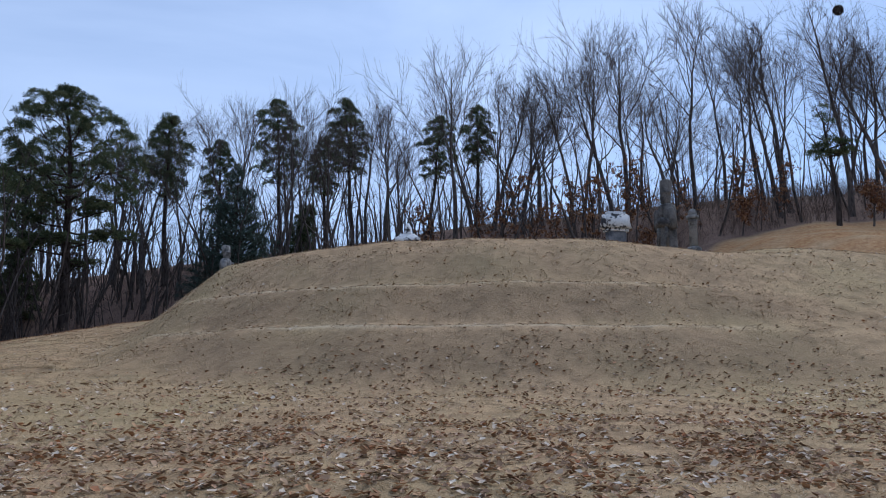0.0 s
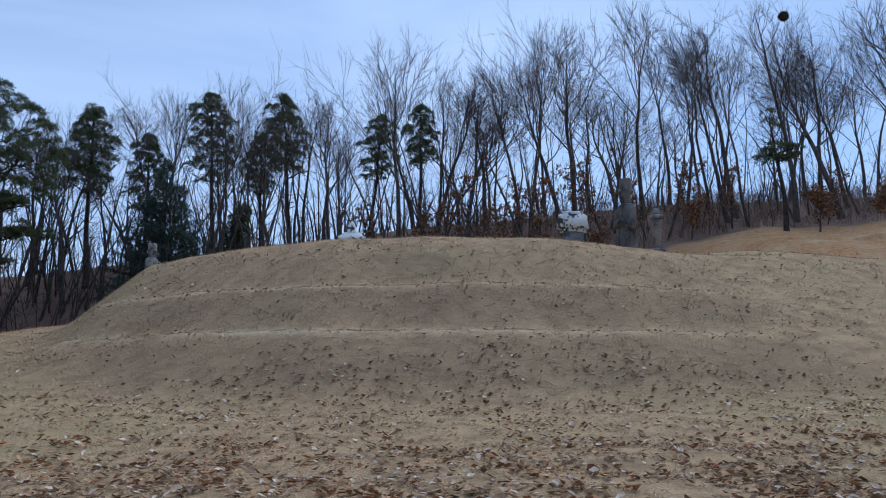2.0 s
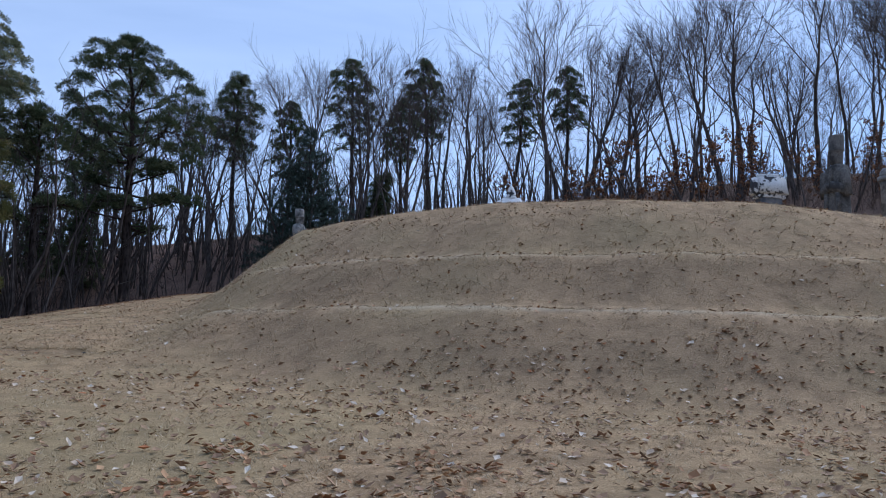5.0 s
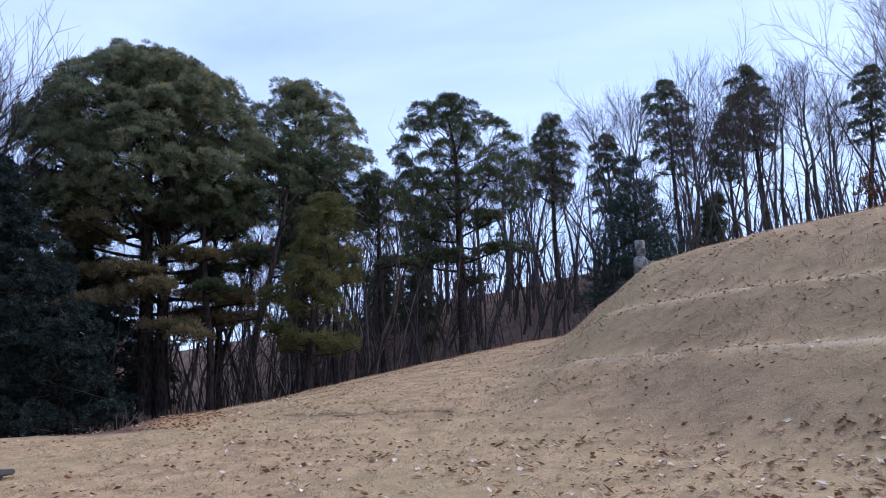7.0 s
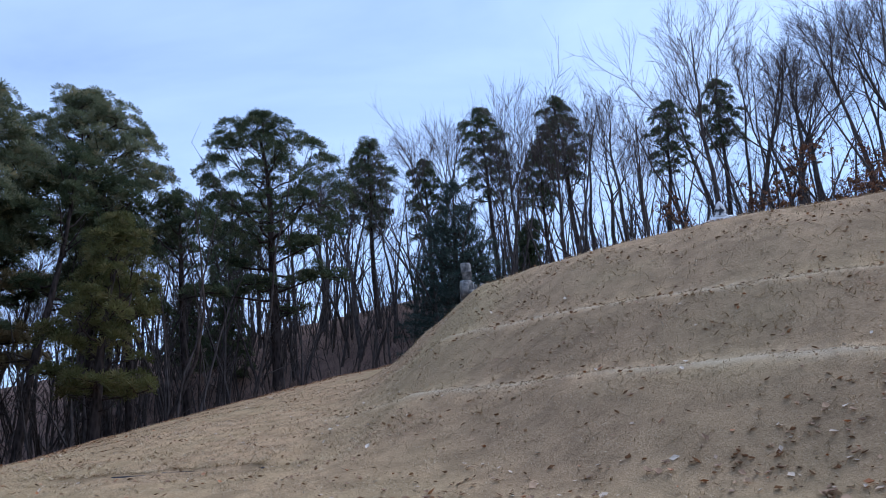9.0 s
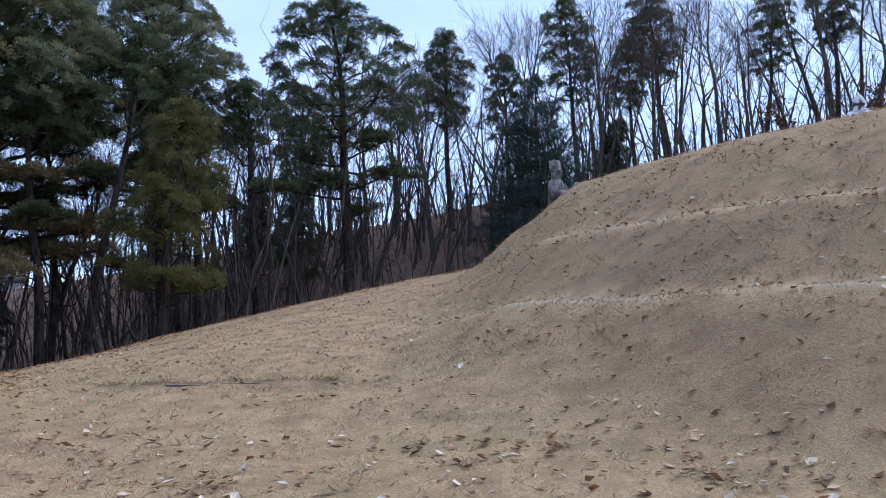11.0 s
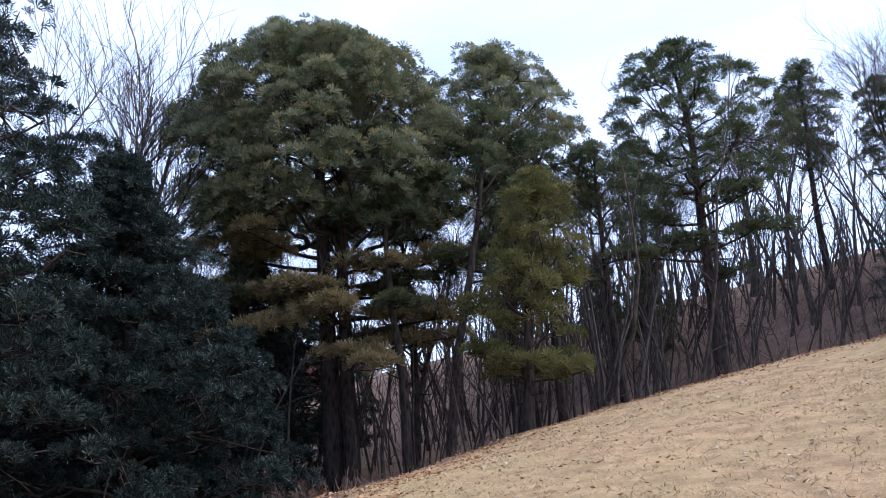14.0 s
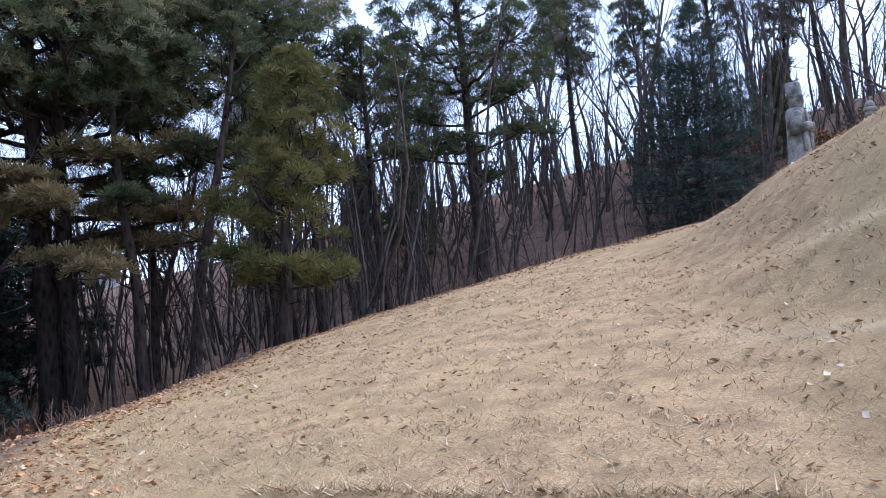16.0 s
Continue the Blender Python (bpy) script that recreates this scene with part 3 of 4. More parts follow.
stand(pine(13, "young pine with olive-yellow needles and a slim trunk", 7.6, 0.19, 0.36, 1.9, 14, 52, M_NEEDLE_OLIVE, size=0.46, flat=0.7, shoots=18, inner=0.35, rough=0.35, sprays=5, spray_from=0.22), -21.2, 31.5)
stand(pine(14, "lone crooked pine with open layered limbs", 14.6, 0.30, 0.53, 4.1, 26, 115, M_NEEDLE_DARK, lean=(-0.03, 0), size=0.55, flat=0.65, shoots=20, inner=0.4, sprays=8, spray_from=0.36,
           wob=0.05, dead=16, needle=0.26, needle_width=0.034), -21.2, 45.0)
for k, (x, y, h) in enumerate([(-27.6, 33.6, 13.5), (-25.6, 31.2, 12.6), (-24.6, 32.0, 13.0), (-23.2, 36.4, 11.5), (-31.6, 29.4, 12.5), (-22.0, 38.6, 10.5)]):
    stand(pine(30 + k, "slender dark pine trunk with a thin high crown", h, 0.19, 0.66, 1.9, 10, 26, M_NEEDLE_DARK, size=0.5, flat=0.7, shoots=20, sprays=2, spray_from=0.5, wob=0.045, dead=12), x, y)
# pines on the ridge behind the mound
ridge_pine = pine(15, "dark ridge pine with a narrow clumped crown", 12.0, 0.2, 0.50, 2.1, 16, 56, M_NEEDLE_DARK, size=0.48, flat=0.75, shoots=20, needle=0.28, needle_width=0.04, count=14, inner=0.5, rough=0.4, wob=0.05, group="pines on the ridge")
ridge_pine_2 = pine(16, "tall ridge pine with clumped dark green needles", 12.5, 0.2, 0.46, 2.4, 18, 64, M_NEEDLE_DARK, size=0.48, flat=0.75, shoots=20, needle=0.28, needle_width=0.04, count=14, inner=0.5, rough=0.4, wob=0.05, group="pines on the ridge")
stand(ridge_pine, -7.4, 65.0, size=1.06)
stand(ridge_pine_2, -13.2, 64.3, size=1.02)
for x, y, turn, size, src in [(-20.2, 58.0, 60, 1.05, ridge_pine), (-1.2, 65.5, 130, 0.82, ridge_pine_2), (2.6, 62.5, 220, 0.85, ridge_pine), (-9.2, 62.5, 40, 0.8, ridge_pine), (-30.0, 56.0, 200, 1.0, ridge_pine_2), (-33.0, 47.0, 300, 1.0, ridge_pine),
                              (-17.0, 60.0, 20, 0.8, ridge_pine_2)]:
    another(src, x, y, turn, size)
stand(pine(17, "pine on the ridge with flat low sprays", 7.5, 0.17, 0.7, 1.2, 5, 4, M_NEEDLE_DARK, size=0.42, flat=0.4, shoots=11, sprays=4, spray_from=0.6), 22.8, 45.5)
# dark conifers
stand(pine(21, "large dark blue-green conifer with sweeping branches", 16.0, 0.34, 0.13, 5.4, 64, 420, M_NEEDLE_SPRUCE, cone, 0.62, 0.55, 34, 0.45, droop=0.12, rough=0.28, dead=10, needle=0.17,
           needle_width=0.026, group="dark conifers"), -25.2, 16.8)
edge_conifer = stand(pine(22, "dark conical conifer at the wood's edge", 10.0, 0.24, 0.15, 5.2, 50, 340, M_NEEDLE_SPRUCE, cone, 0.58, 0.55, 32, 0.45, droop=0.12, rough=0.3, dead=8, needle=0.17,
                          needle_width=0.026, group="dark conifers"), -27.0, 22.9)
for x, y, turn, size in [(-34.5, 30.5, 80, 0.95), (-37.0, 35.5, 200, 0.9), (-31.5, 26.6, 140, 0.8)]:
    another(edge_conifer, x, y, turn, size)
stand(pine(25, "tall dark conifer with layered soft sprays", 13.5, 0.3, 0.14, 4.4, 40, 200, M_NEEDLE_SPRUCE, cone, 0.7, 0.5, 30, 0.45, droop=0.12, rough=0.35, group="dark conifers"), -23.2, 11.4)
young = stand(pine(26, "young dark pine among the leafless stems", 6.0, 0.11, 0.12, 1.9, 16, 60, M_NEEDLE_DARK, cone, 0.5, 0.6, 22, 0.4, wob=0.05, group="young pines of the wood"), -32.5, 55.5)
for x, y, turn, size in [(-29.0, 53.5, 40, 1.1), (-35.0, 50.0, 300, 1.0), (-10.5, 56.5, 75, 0.9)]:
    another(young, x, y, turn, size)
stand(spruce(23, "blue-green conical conifer beside the stone official", 9.6, 3.8, 0.2, 0.06, 22, 12, 0.28, mat=M_NEEDLE_BLUE), -13.0, 49.0)
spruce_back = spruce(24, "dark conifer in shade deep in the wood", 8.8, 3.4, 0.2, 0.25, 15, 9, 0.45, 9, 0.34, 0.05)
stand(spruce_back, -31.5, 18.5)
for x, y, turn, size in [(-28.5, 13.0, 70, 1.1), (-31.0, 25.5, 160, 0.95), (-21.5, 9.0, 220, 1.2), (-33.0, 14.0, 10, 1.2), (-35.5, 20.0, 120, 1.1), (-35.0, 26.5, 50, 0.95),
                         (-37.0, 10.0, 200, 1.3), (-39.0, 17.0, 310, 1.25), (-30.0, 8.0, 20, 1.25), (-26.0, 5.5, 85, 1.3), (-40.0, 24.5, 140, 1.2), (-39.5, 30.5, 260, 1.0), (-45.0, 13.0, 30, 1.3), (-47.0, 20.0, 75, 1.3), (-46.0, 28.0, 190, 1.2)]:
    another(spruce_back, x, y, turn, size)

# bare trees
BARE_LABELS = ["leafless tree with upswept twiggy crown", "slender leafless tree with high fine branches", "leafless forked tree with spreading limbs"]
kinds = [
    bare_tree(51, 11.5, 0.17, BARE_LABELS[0], 0.45, 0.03, 0.65),
    bare_tree(52, 12.5, 0.15, BARE_LABELS[1], 0.55, -0.06, 0.6, 10),
    bare_tree(53, 10.5, 0.18, BARE_LABELS[2], 0.38, 0.05, 0.75, 12),
    bare_tree(54, 12.0, 0.14, BARE_LABELS[1], 0.5, 0.0, 0.6, 10),
    bare_tree(55, 11.0, 0.17, BARE_LABELS[0], 0.42, -0.06, 0.7, 11),
]
first_spots = [(-37.0, 30.0), (9.0, 54.0), (15.5, 53.0), (19.5, 51.5), (21.5, 50.0)]
for k, (root, (x, y)) in enumerate(zip(kinds, first_spots)):
    stand(root, x, y, turn=70 * k)
nest_tree = stand(bare_tree(61, 15.5, 0.2, "tall leafless tree that carries a bird's nest", 0.4, 0.0, 0.55, 12), 25.6, 49.4)
rngp = np.random.RandomState(5)
for x, y, k, size in [(5.6, 56, 2, 1.0), (12.6, 54.5, 0, 1.1), (17.4, 54.5, 3, 1.1), (23.0, 52.0, 1, 1.15), (28.4, 49.0, 2, 1.1), (31.5, 47.5, 0, 1.1),
                      (34.5, 45.5, 4, 1.1), (38.0, 43.0, 3, 1.1), (-36.0, 24.5, 2, 1.75), (-33.0, 26.0, 0, 1.45), (-34.0, 18.5, 4, 1.5), (-43.0, 33.5, 3, 1.1)]:
    another(kinds[k], x, y, rngp.uniform(0, 360), size * (1.12 if x > 0 else 1.0))


def scatter(n, box, gap, seed, keep):
    rng = np.random.RandomState(seed)
    out = []
    for _ in range(n * 40):
        if len(out) >= n:
            break
        x, y = rng.uniform(box[0], box[1]), rng.uniform(box[2], box[3])
        if keep(x, y) and all((x - a) ** 2 + (y - b) ** 2 > gap * gap for a, b in out):
            out.append((x, y))
    return out


for x, y in scatter(64, (-45, 46, 50, 76), 3.0, 7, lambda x, y: y > 50 + 0.02 * x):
    another(kinds[rngp.randint(5)], x, y, rngp.uniform(0, 360), rngp.uniform(0.85, 1.15), rngp.uniform(0.95, 1.15))
for x, y in scatter(38, (-58, -25.5, 12, 52), 3.0, 8, lambda x, y: not (x > -34 and y < 36)):
    another(kinds[rngp.randint(5)], x, y, rngp.uniform(0, 360), rngp.uniform(0.7, 1.05), rngp.uniform(0.95, 1.15))


def thicket(n, box, seed, label):
    """Many thin young stems that fill the wood between the big trees."""
    rng = np.random.RandomState(seed)
    acc = Acc()
    for x, y in scatter(n, box, 0.75, seed, lambda x, y: wood_mask(np.array([x]), np.array([y]))[0] > 0.7 and not (-19 < x < -7 and y < 47) and not (x > -29 and y < 25)):
        h = 2.5 + 9.0 * rng.uniform() ** 1.6
        d = np.array([rng.normal() * 0.15, rng.normal() * 0.15, 1.0])
        tp = run(rng, (x, y, gz(x, y) - 0.2), d / np.linalg.norm(d), h, 5, 0.13, 0.05)
        r = (0.010 + 0.0075 * h) * rng.uniform(0.6, 1.35)
        acc.tube(tp, np.linspace(r, 0.012, 6), 4)
        for _ in range(7):
            q, e = at(tp, rng.uniform(0.15, 0.97))
            lp = run(rng, q, turn_from(e, rng.uniform(0.4, 1.0), rng), h * rng.uniform(0.12, 0.3), 2, 0.15, 0.1)
            acc.tube(lp, (0.016, 0.012, 0.007), 3)
            for _ in range(2):
                q2, e2 = at(lp, rng.uniform(0.2, 1.0))
                acc.tube([q2, q2 + turn_from(e2, rng.uniform(0.3, 0.8), rng) * h * rng.uniform(0.05, 0.12)], (0.009, 0.005), 3)
    return tagged(acc.put("thicket", M_BARK_BARE, None), label, "undergrowth", kind="stuff")


thicket(300, (-50, -23.5, 8, 60), 71, "thin leafless young stems crowding the wood")
thicket(520, (-42, 46, 42, 80), 72, "thin leafless saplings crowding the ridge")
thicket(270, (-36, -6, 33, 62), 74, "thin grey leafless stems on the slope behind the crest")
thicket(260, (-52, 6, 54, 88), 73, "crowded leafless stems on the far side of the ridge")


# ---- stone figures and markers on the mound ----
def loft(name, rings, mat, parent=None, sides=20, label=""):
    """A solid through ellipses (z, rx, ry, cx, cy), closed at both ends."""
    bm = bmesh.new()
    prev = None
    for z, rx, ry, cx, cy in rings:
        ring = [bm.verts.new((cx + rx * math.cos(2 * math.pi * (i + 0.5) / sides), cy + ry * math.sin(2 * math.pi * (i + 0.5) / sides), z)) for i in range(sides)]
        if prev:
            for i in range(sides):
                bm.faces.new((prev[i], prev[(i + 1) % sides], ring[(i + 1) % sides], ring[i]))
        else:
            bm.faces.new(ring[::-1])
        prev = ring
    bm.faces.new(prev)
    return finish(name, bm, mat, parent, label)


def finish(name, bm, mat, parent=None, label="", shade=True):
    me = bpy.data.meshes.new(name)
    bm.to_mesh(me)
    bm.free()
    me.materials.append(mat)
    for p in me.polygons:
        p.use_smooth = shade
    ob = new(name, me)
    if parent is not None:
        ob.parent = parent
    if label:
        ob["label"] = label
    return ob


def add_rings(bm, rings, sides, m=Matrix()):
    prev = None
    for z, rx, ry, cx, cy in rings:
        ring = [bm.verts.new(m @ Vector((cx + rx * math.cos(2 * math.pi * (i + 0.5) / sides), cy + ry * math.sin(2 * math.pi * (i + 0.5) / sides), z))) for i in range(sides)]
        if prev:
            for i in range(sides):
                bm.faces.new((prev[i], prev[(i + 1) % sides], ring[(i + 1) % sides], ring[i]))
        else:
            bm.faces.new(ring[::-1])
        prev = ring
    bm.faces.new(prev)


def stone_official(x, y, turn, height, label, slim=1.0, mat=None):
    """A standing stone figure in a robe, with a tall hat and joined sleeves: one plain mesh."""
    bm = bmesh.new()
    add_rings(bm, [(-0.3, 0.36, 0.30, 0, 0), (0.05, 0.36, 0.30, 0, 0), (0.3, 0.33, 0.26, 0, 0), (0.8, 0.31, 0.24, 0, 0), (1.15, 0.33, 0.23, 0, 0), (1.36, 0.35, 0.22, 0, 0.0),
                   (1.48, 0.30, 0.19, 0, 0), (1.54, 0.17, 0.15, 0, 0)], 18)
    add_rings(bm, [(1.50, 0.11, 0.12, 0, -0.02), (1.58, 0.16, 0.16, 0, -0.03), (1.70, 0.18, 0.18, 0, -0.03), (1.80, 0.175, 0.17, 0, -0.02), (1.82, 0.21, 0.20, 0, -0.01), (1.85, 0.19, 0.18, 0, 0),
                   (2.10, 0.20, 0.18, 0, 0.01), (2.15, 0.19, 0.17, 0, 0.01), (2.16, 0.15, 0.13, 0, 0.01)], 16)
    for s in (-1, 1):
        add_rings(bm, [(0.0, 0.115, 0.13, 0, 0), (0.25, 0.13, 0.14, 0, 0), (0.5, 0.12, 0.12, 0, 0), (0.56, 0.06, 0.06, 0, 0)], 10,
                  Matrix.Translation((s * 0.33, -0.06, 0.86)) @ pose(0, 0, 0, 8, s * -6, 0))
        add_rings(bm, [(0.0, 0.11, 0.12, 0, 0), (0.2, 0.12, 0.14, 0, 0), (0.36, 0.10, 0.13, 0, 0)], 10,
                  Matrix.Translation((s * 0.32, -0.14, 0.98)) @ pose(0, 0, 0, 22, s * -72, 0))
        add_rings(bm, [(0.45, 0.05, 0.05, s * 0.2, -0.24), (0.95, 0.07, 0.06, s * 0.17, -0.22)], 8)
    add_rings(bm, [(0.95, 0.055, 0.035, 0, -0.29), (1.42, 0.05, 0.03, 0, -0.24), (1.46, 0.03, 0.02, 0, -0.23)], 8)
    bmesh.ops.scale(bm, vec=(height / 2.16 * slim, height / 2.16 * slim, height / 2.16), verts=bm.verts)
    ob = finish("stone_statue", bm, mat or M_STONE)
    ob.matrix_world = pose(x, y, gz(x, y), 0, 0, turn)
    return tagged(ob, label, "statue", "stone officials of the grave")


def stone_pillar(x, y, height, label, sunk=0.0):
    root = tagged(new("stone_pillar"), label, "pillar", "pair of grave pillars")
    root.location = (x, y, gz(x, y) - sunk)
    k = height / 1.5
    def rr(rows):
        return [(z * k, a * k, a * k, 0, 0) for z, a in rows]
    loft("base", rr([(-0.25, 0.25), (0.12, 0.25), (0.17, 0.21)]), M_STONE, root, 8)
    loft("shaft", rr([(0.16, 0.145), (0.98, 0.135), (1.0, 0.15), (1.1, 0.155), (1.12, 0.14)]), M_STONE, root, 8)
    loft("collar", rr([(1.11, 0.13), (1.14, 0.20), (1.2, 0.215), (1.25, 0.2), (1.27, 0.14)]), M_STONE, root, 16)
    loft("finial", rr([(1.26, 0.12), (1.31, 0.15), (1.38, 0.14), (1.46, 0.09), (1.5, 0.02)]), M_STONE, root, 16)
    return root


def hip_roof(bm, z0, w, d, rise, lip, curve=0.06):
    """A small stone roof with turned-up eaves."""
    rows = [(z0, 0.86, 0.86), (z0 + lip * 0.2, 1.0, 1.0), (z0 + lip, 1.0, 1.0), (z0 + lip + rise * 0.35, 0.8, 0.74), (z0 + lip + rise * 0.75, 0.62, 0.46), (z0 + lip + rise, 0.52, 0.26)]
    prev, n = None, 6
    for z, a, b in rows:
        ring = []
        for side in range(4):
            for i in range(n):
                s = -1 + 2 * i / n
                p = [(s, -1), (1, s), (-s, 1), (-1, -s)][side]
                up = curve * (abs(s) ** 2.5) * (1 if a > 0.8 else 0.3)
                ring.append(bm.verts.new((p[0] * a * w / 2, p[1] * b * d / 2, z + up)))
        if prev:
            m = len(ring)
            for i in range(m):
                bm.faces.new((prev[i], prev[(i + 1) % m], ring[(i + 1) % m], ring[i]))
        else:
            bm.faces.new(ring[::-1])
        prev = ring
    bm.faces.new(prev)


def block(bm, x0, x1, y0, y1, z0, z1, bev=0.02):
    r = bmesh.ops.create_cube(bm, size=1)
    bmesh.ops.scale(bm, vec=(x1 - x0, y1 - y0, z1 - z0), verts=r["verts"])
    bmesh.ops.translate(bm, vec=((x0 + x1) / 2, (y0 + y1) / 2, (z0 + z1) / 2), verts=r["verts"])
    if bev:
        edges = {e for v in r["verts"] for e in v.link_edges}
        bmesh.ops.bevel(bm, geom=list(edges), offset=bev, segments=2, affect="EDGES")


def roofed_stele(x, y, turn):
    root = tagged(new("stone_stele"), "dark stone stele under a pale mottled stone roof", "gravestone")
    root.matrix_world = pose(x, y, gz(x, y), 0, 0, turn)
    bm = bmesh.new()
    block(bm, -0.5, 0.5, -0.33, 0.33, -0.3, 0.34, 0.04)
    finish("base", bm, M_STONE, root, shade=False)
    bm = bmesh.new()
    block(bm, -0.36, 0.36, -0.15, 0.15, 0.32, 1.26, 0.015)
    finish("slab", bm, M_STONE_DARK, root, "smooth dark slab", shade=False)
    bm = bmesh.new()
    block(bm, -0.57, 0.57, -0.34, 0.34, 1.22, 1.98, 0.0)
    for v in bm.verts:
        if v.co.z > 1.9:
            v.co.x *= 0.9
            v.co.y *= 0.6
    bmesh.ops.bevel(bm, geom=list(bm.edges), offset=0.13, segments=4, affect="EDGES")
    bmesh.ops.subdivide_edges(bm, edges=list(bm.edges), cuts=1, use_grid_fill=True)
    for v in bm.verts:
        v.co += 0.03 * noise.noise_vector(v.co * 4.0)
        if v.co.z < 1.45:
            v.co.z -= 0.06 * abs(v.co.x) ** 2
    finish("roof", bm, M_STONE_PALE, root, "rounded pale stone cap with dark stains")
    return root


def stone_lantern(x, y):
    root = tagged(new("stone_lantern"), "pale stone lantern with a four-sided roof and knob", "lantern")
    root.location = (x, y, gz(x, y) - 0.3)
    loft("base", [(-0.3, 0.4, 0.4, 0, 0), (0.2, 0.4, 0.4, 0, 0), (0.26, 0.33, 0.33, 0, 0)], M_STONE, root, 8)
    loft("post", [(0.25, 0.19, 0.19, 0, 0), (0.7, 0.17, 0.17, 0, 0), (0.74, 0.3, 0.3, 0, 0), (0.84, 0.32, 0.32, 0, 0)], M_STONE, root, 8)
    bm = bmesh.new()
    for sx in (-1, 1):
        for sy in (-1, 1):
            block(bm, sx * 0.2 - 0.07, sx * 0.2 + 0.07, sy * 0.2 - 0.07, sy * 0.2 + 0.07, 0.83, 1.22, 0.01)
    block(bm, -0.28, 0.28, -0.28, 0.28, 1.2, 1.3, 0.01)
    finish("light_chamber", bm, M_STONE, root, shade=False)
    bm = bmesh.new()
    hip_roof(bm, 1.29, 1.02, 1.02, 0.26, 0.13, 0.05)
    finish("roof", bm, M_STONE_PALE, root)
    loft("knob", [(1.66, 0.2, 0.2, 0, 0), (1.74, 0.19, 0.19, 0, 0), (1.78, 0.13, 0.13, 0, 0), (1.86, 0.17, 0.17, 0, 0), (1.96, 0.13, 0.13, 0, 0), (2.06, 0.08, 0.08, 0, 0), (2.14, 0.02, 0.02, 0, 0)], M_STONE_PALE, root, 12)
    return root


stone_official(-9.15, 33.6, 70, 1.95, "weathered grey stone official standing at the mound's shoulder")
stone_official(8.2, 28.9, -60, 3.15, "tall weathered stone official beside the roofed stele", 0.78, M_STONE_OLD)
stone_pillar(8.15, 25.8, 1.45, "grey stone grave pillar with a rounded finial")
stone_pillar(-8.0, 30.1, 0.8, "low stone grave pillar half hidden by the slope", 0.5)
roofed_stele(6.5, 29.8, 12)
stone_lantern(-1.4, 31.5)


# bird's nest in the fork of the tall tree
def bird_nest(x, y, z):
    rng = np.random.RandomState(4)
    acc = Acc()
    for _ in range(320):
        a, e = rng.uniform(0, 6.283), rng.uniform(-1, 1)
        p = np.array([math.cos(a) * math.sqrt(1 - e * e) * 0.42, math.sin(a) * math.sqrt(1 - e * e) * 0.42, e * 0.36]) * rng.uniform(0.5, 1)
        d = np.cross(p, rng.normal(size=3))
        d /= np.linalg.norm(d)
        acc.tube([p - d * 0.3, p + rng.normal(size=3) * 0.03, p + d * 0.3], (0.012, 0.016, 0.01), 3)
    ob = acc.put("bird_nest", M_BARK_PINE, None)
    ob.location = (x, y, z)
    ob.scale = (0.75, 0.75, 0.75)
    return tagged(ob, "large round nest of dark twigs in a treetop", "nest")


bird_nest(26.0, 49.6, 26.2)


# young oaks that keep their brown leaves
def leafy_oak(seed, height, label):
    rng = np.random.RandomState(seed)
    root = tagged(new("young_oak"), label, "tree", "brown-leaved young oaks")
    acc = Acc()
    tp = run(rng, (0, 0, -0.2), np.array([0, 0, 1.0]), height, 6, 0.1, 0.04)
    acc.tube(tp, np.linspace(0.06, 0.012, 7), 5)
    pos, dirs = [], []
    for _ in range(26):
        q, e = at(tp, rng.uniform(0.2, 1.0))
        lp = run(rng, q, turn_from(e, rng.uniform(0.5, 1.2), rng), height * rng.uniform(0.15, 0.35), 4, 0.15, 0.05)
        acc.tube(lp, np.linspace(0.02, 0.006, 5), 3)
        for _ in range(9):
            s, es = at(lp, rng.uniform(0.35, 1.0))
            pos.append(s + rng.normal(size=3) * 0.1), dirs.append(rng.normal(size=3) + np.array([0, 0, -0.6]))
    acc.put("trunk", M_BARK_BARE, root)
    tagged(tufts("dry_foliage", pos, dirs, M_BROWN_LEAF, root, rng, 4, 0.13, 0.09, 1.2), kind="stuff")
    return root


oak = stand(leafy_oak(81, 4.2, "young oak with clinging rusty brown leaves"), 7.2, 46.5)
oak_low = stand(leafy_oak(82, 2.4, "low oak scrub with dull brown leaves"), 12.0, 47.0)
for x, y, s in [(9.2, 48.0, 1.25), (5.2, 48.5, 0.9), (15.8, 49.0, 0.9), (19.0, 47.2, 0.7), (1.5, 50.5, 1.1), (3.6, 51.0, 1.3), (7.8, 51.5, 1.2), (11.4, 50.5, 1.15), (13.8, 51.5, 1.3), (18.0, 50.5, 1.1), (21.0, 48.5, 0.9), (26.5, 47.5, 0.9), (31.0, 45.8, 0.8), (-1.0, 52.0, 1.2), (-10.0, 50.0, 0.8), (-6.0, 49.5, 0.7)]:
    another(oak, x, y, 97 * s * x, s)
for x, y, s in [(2.2, 48.5, 1.0), (17.4, 46.0, 1.1), (24.5, 45.0, 1.2), (-3.5, 48.0, 0.9), (-8.0, 47.5, 1.0), (10.8, 45.5, 0.8), (28.0, 44.0, 1.2), (-22.6, 25.0, 0.35)]:
    another(oak_low, x, y, 61 * x, s)


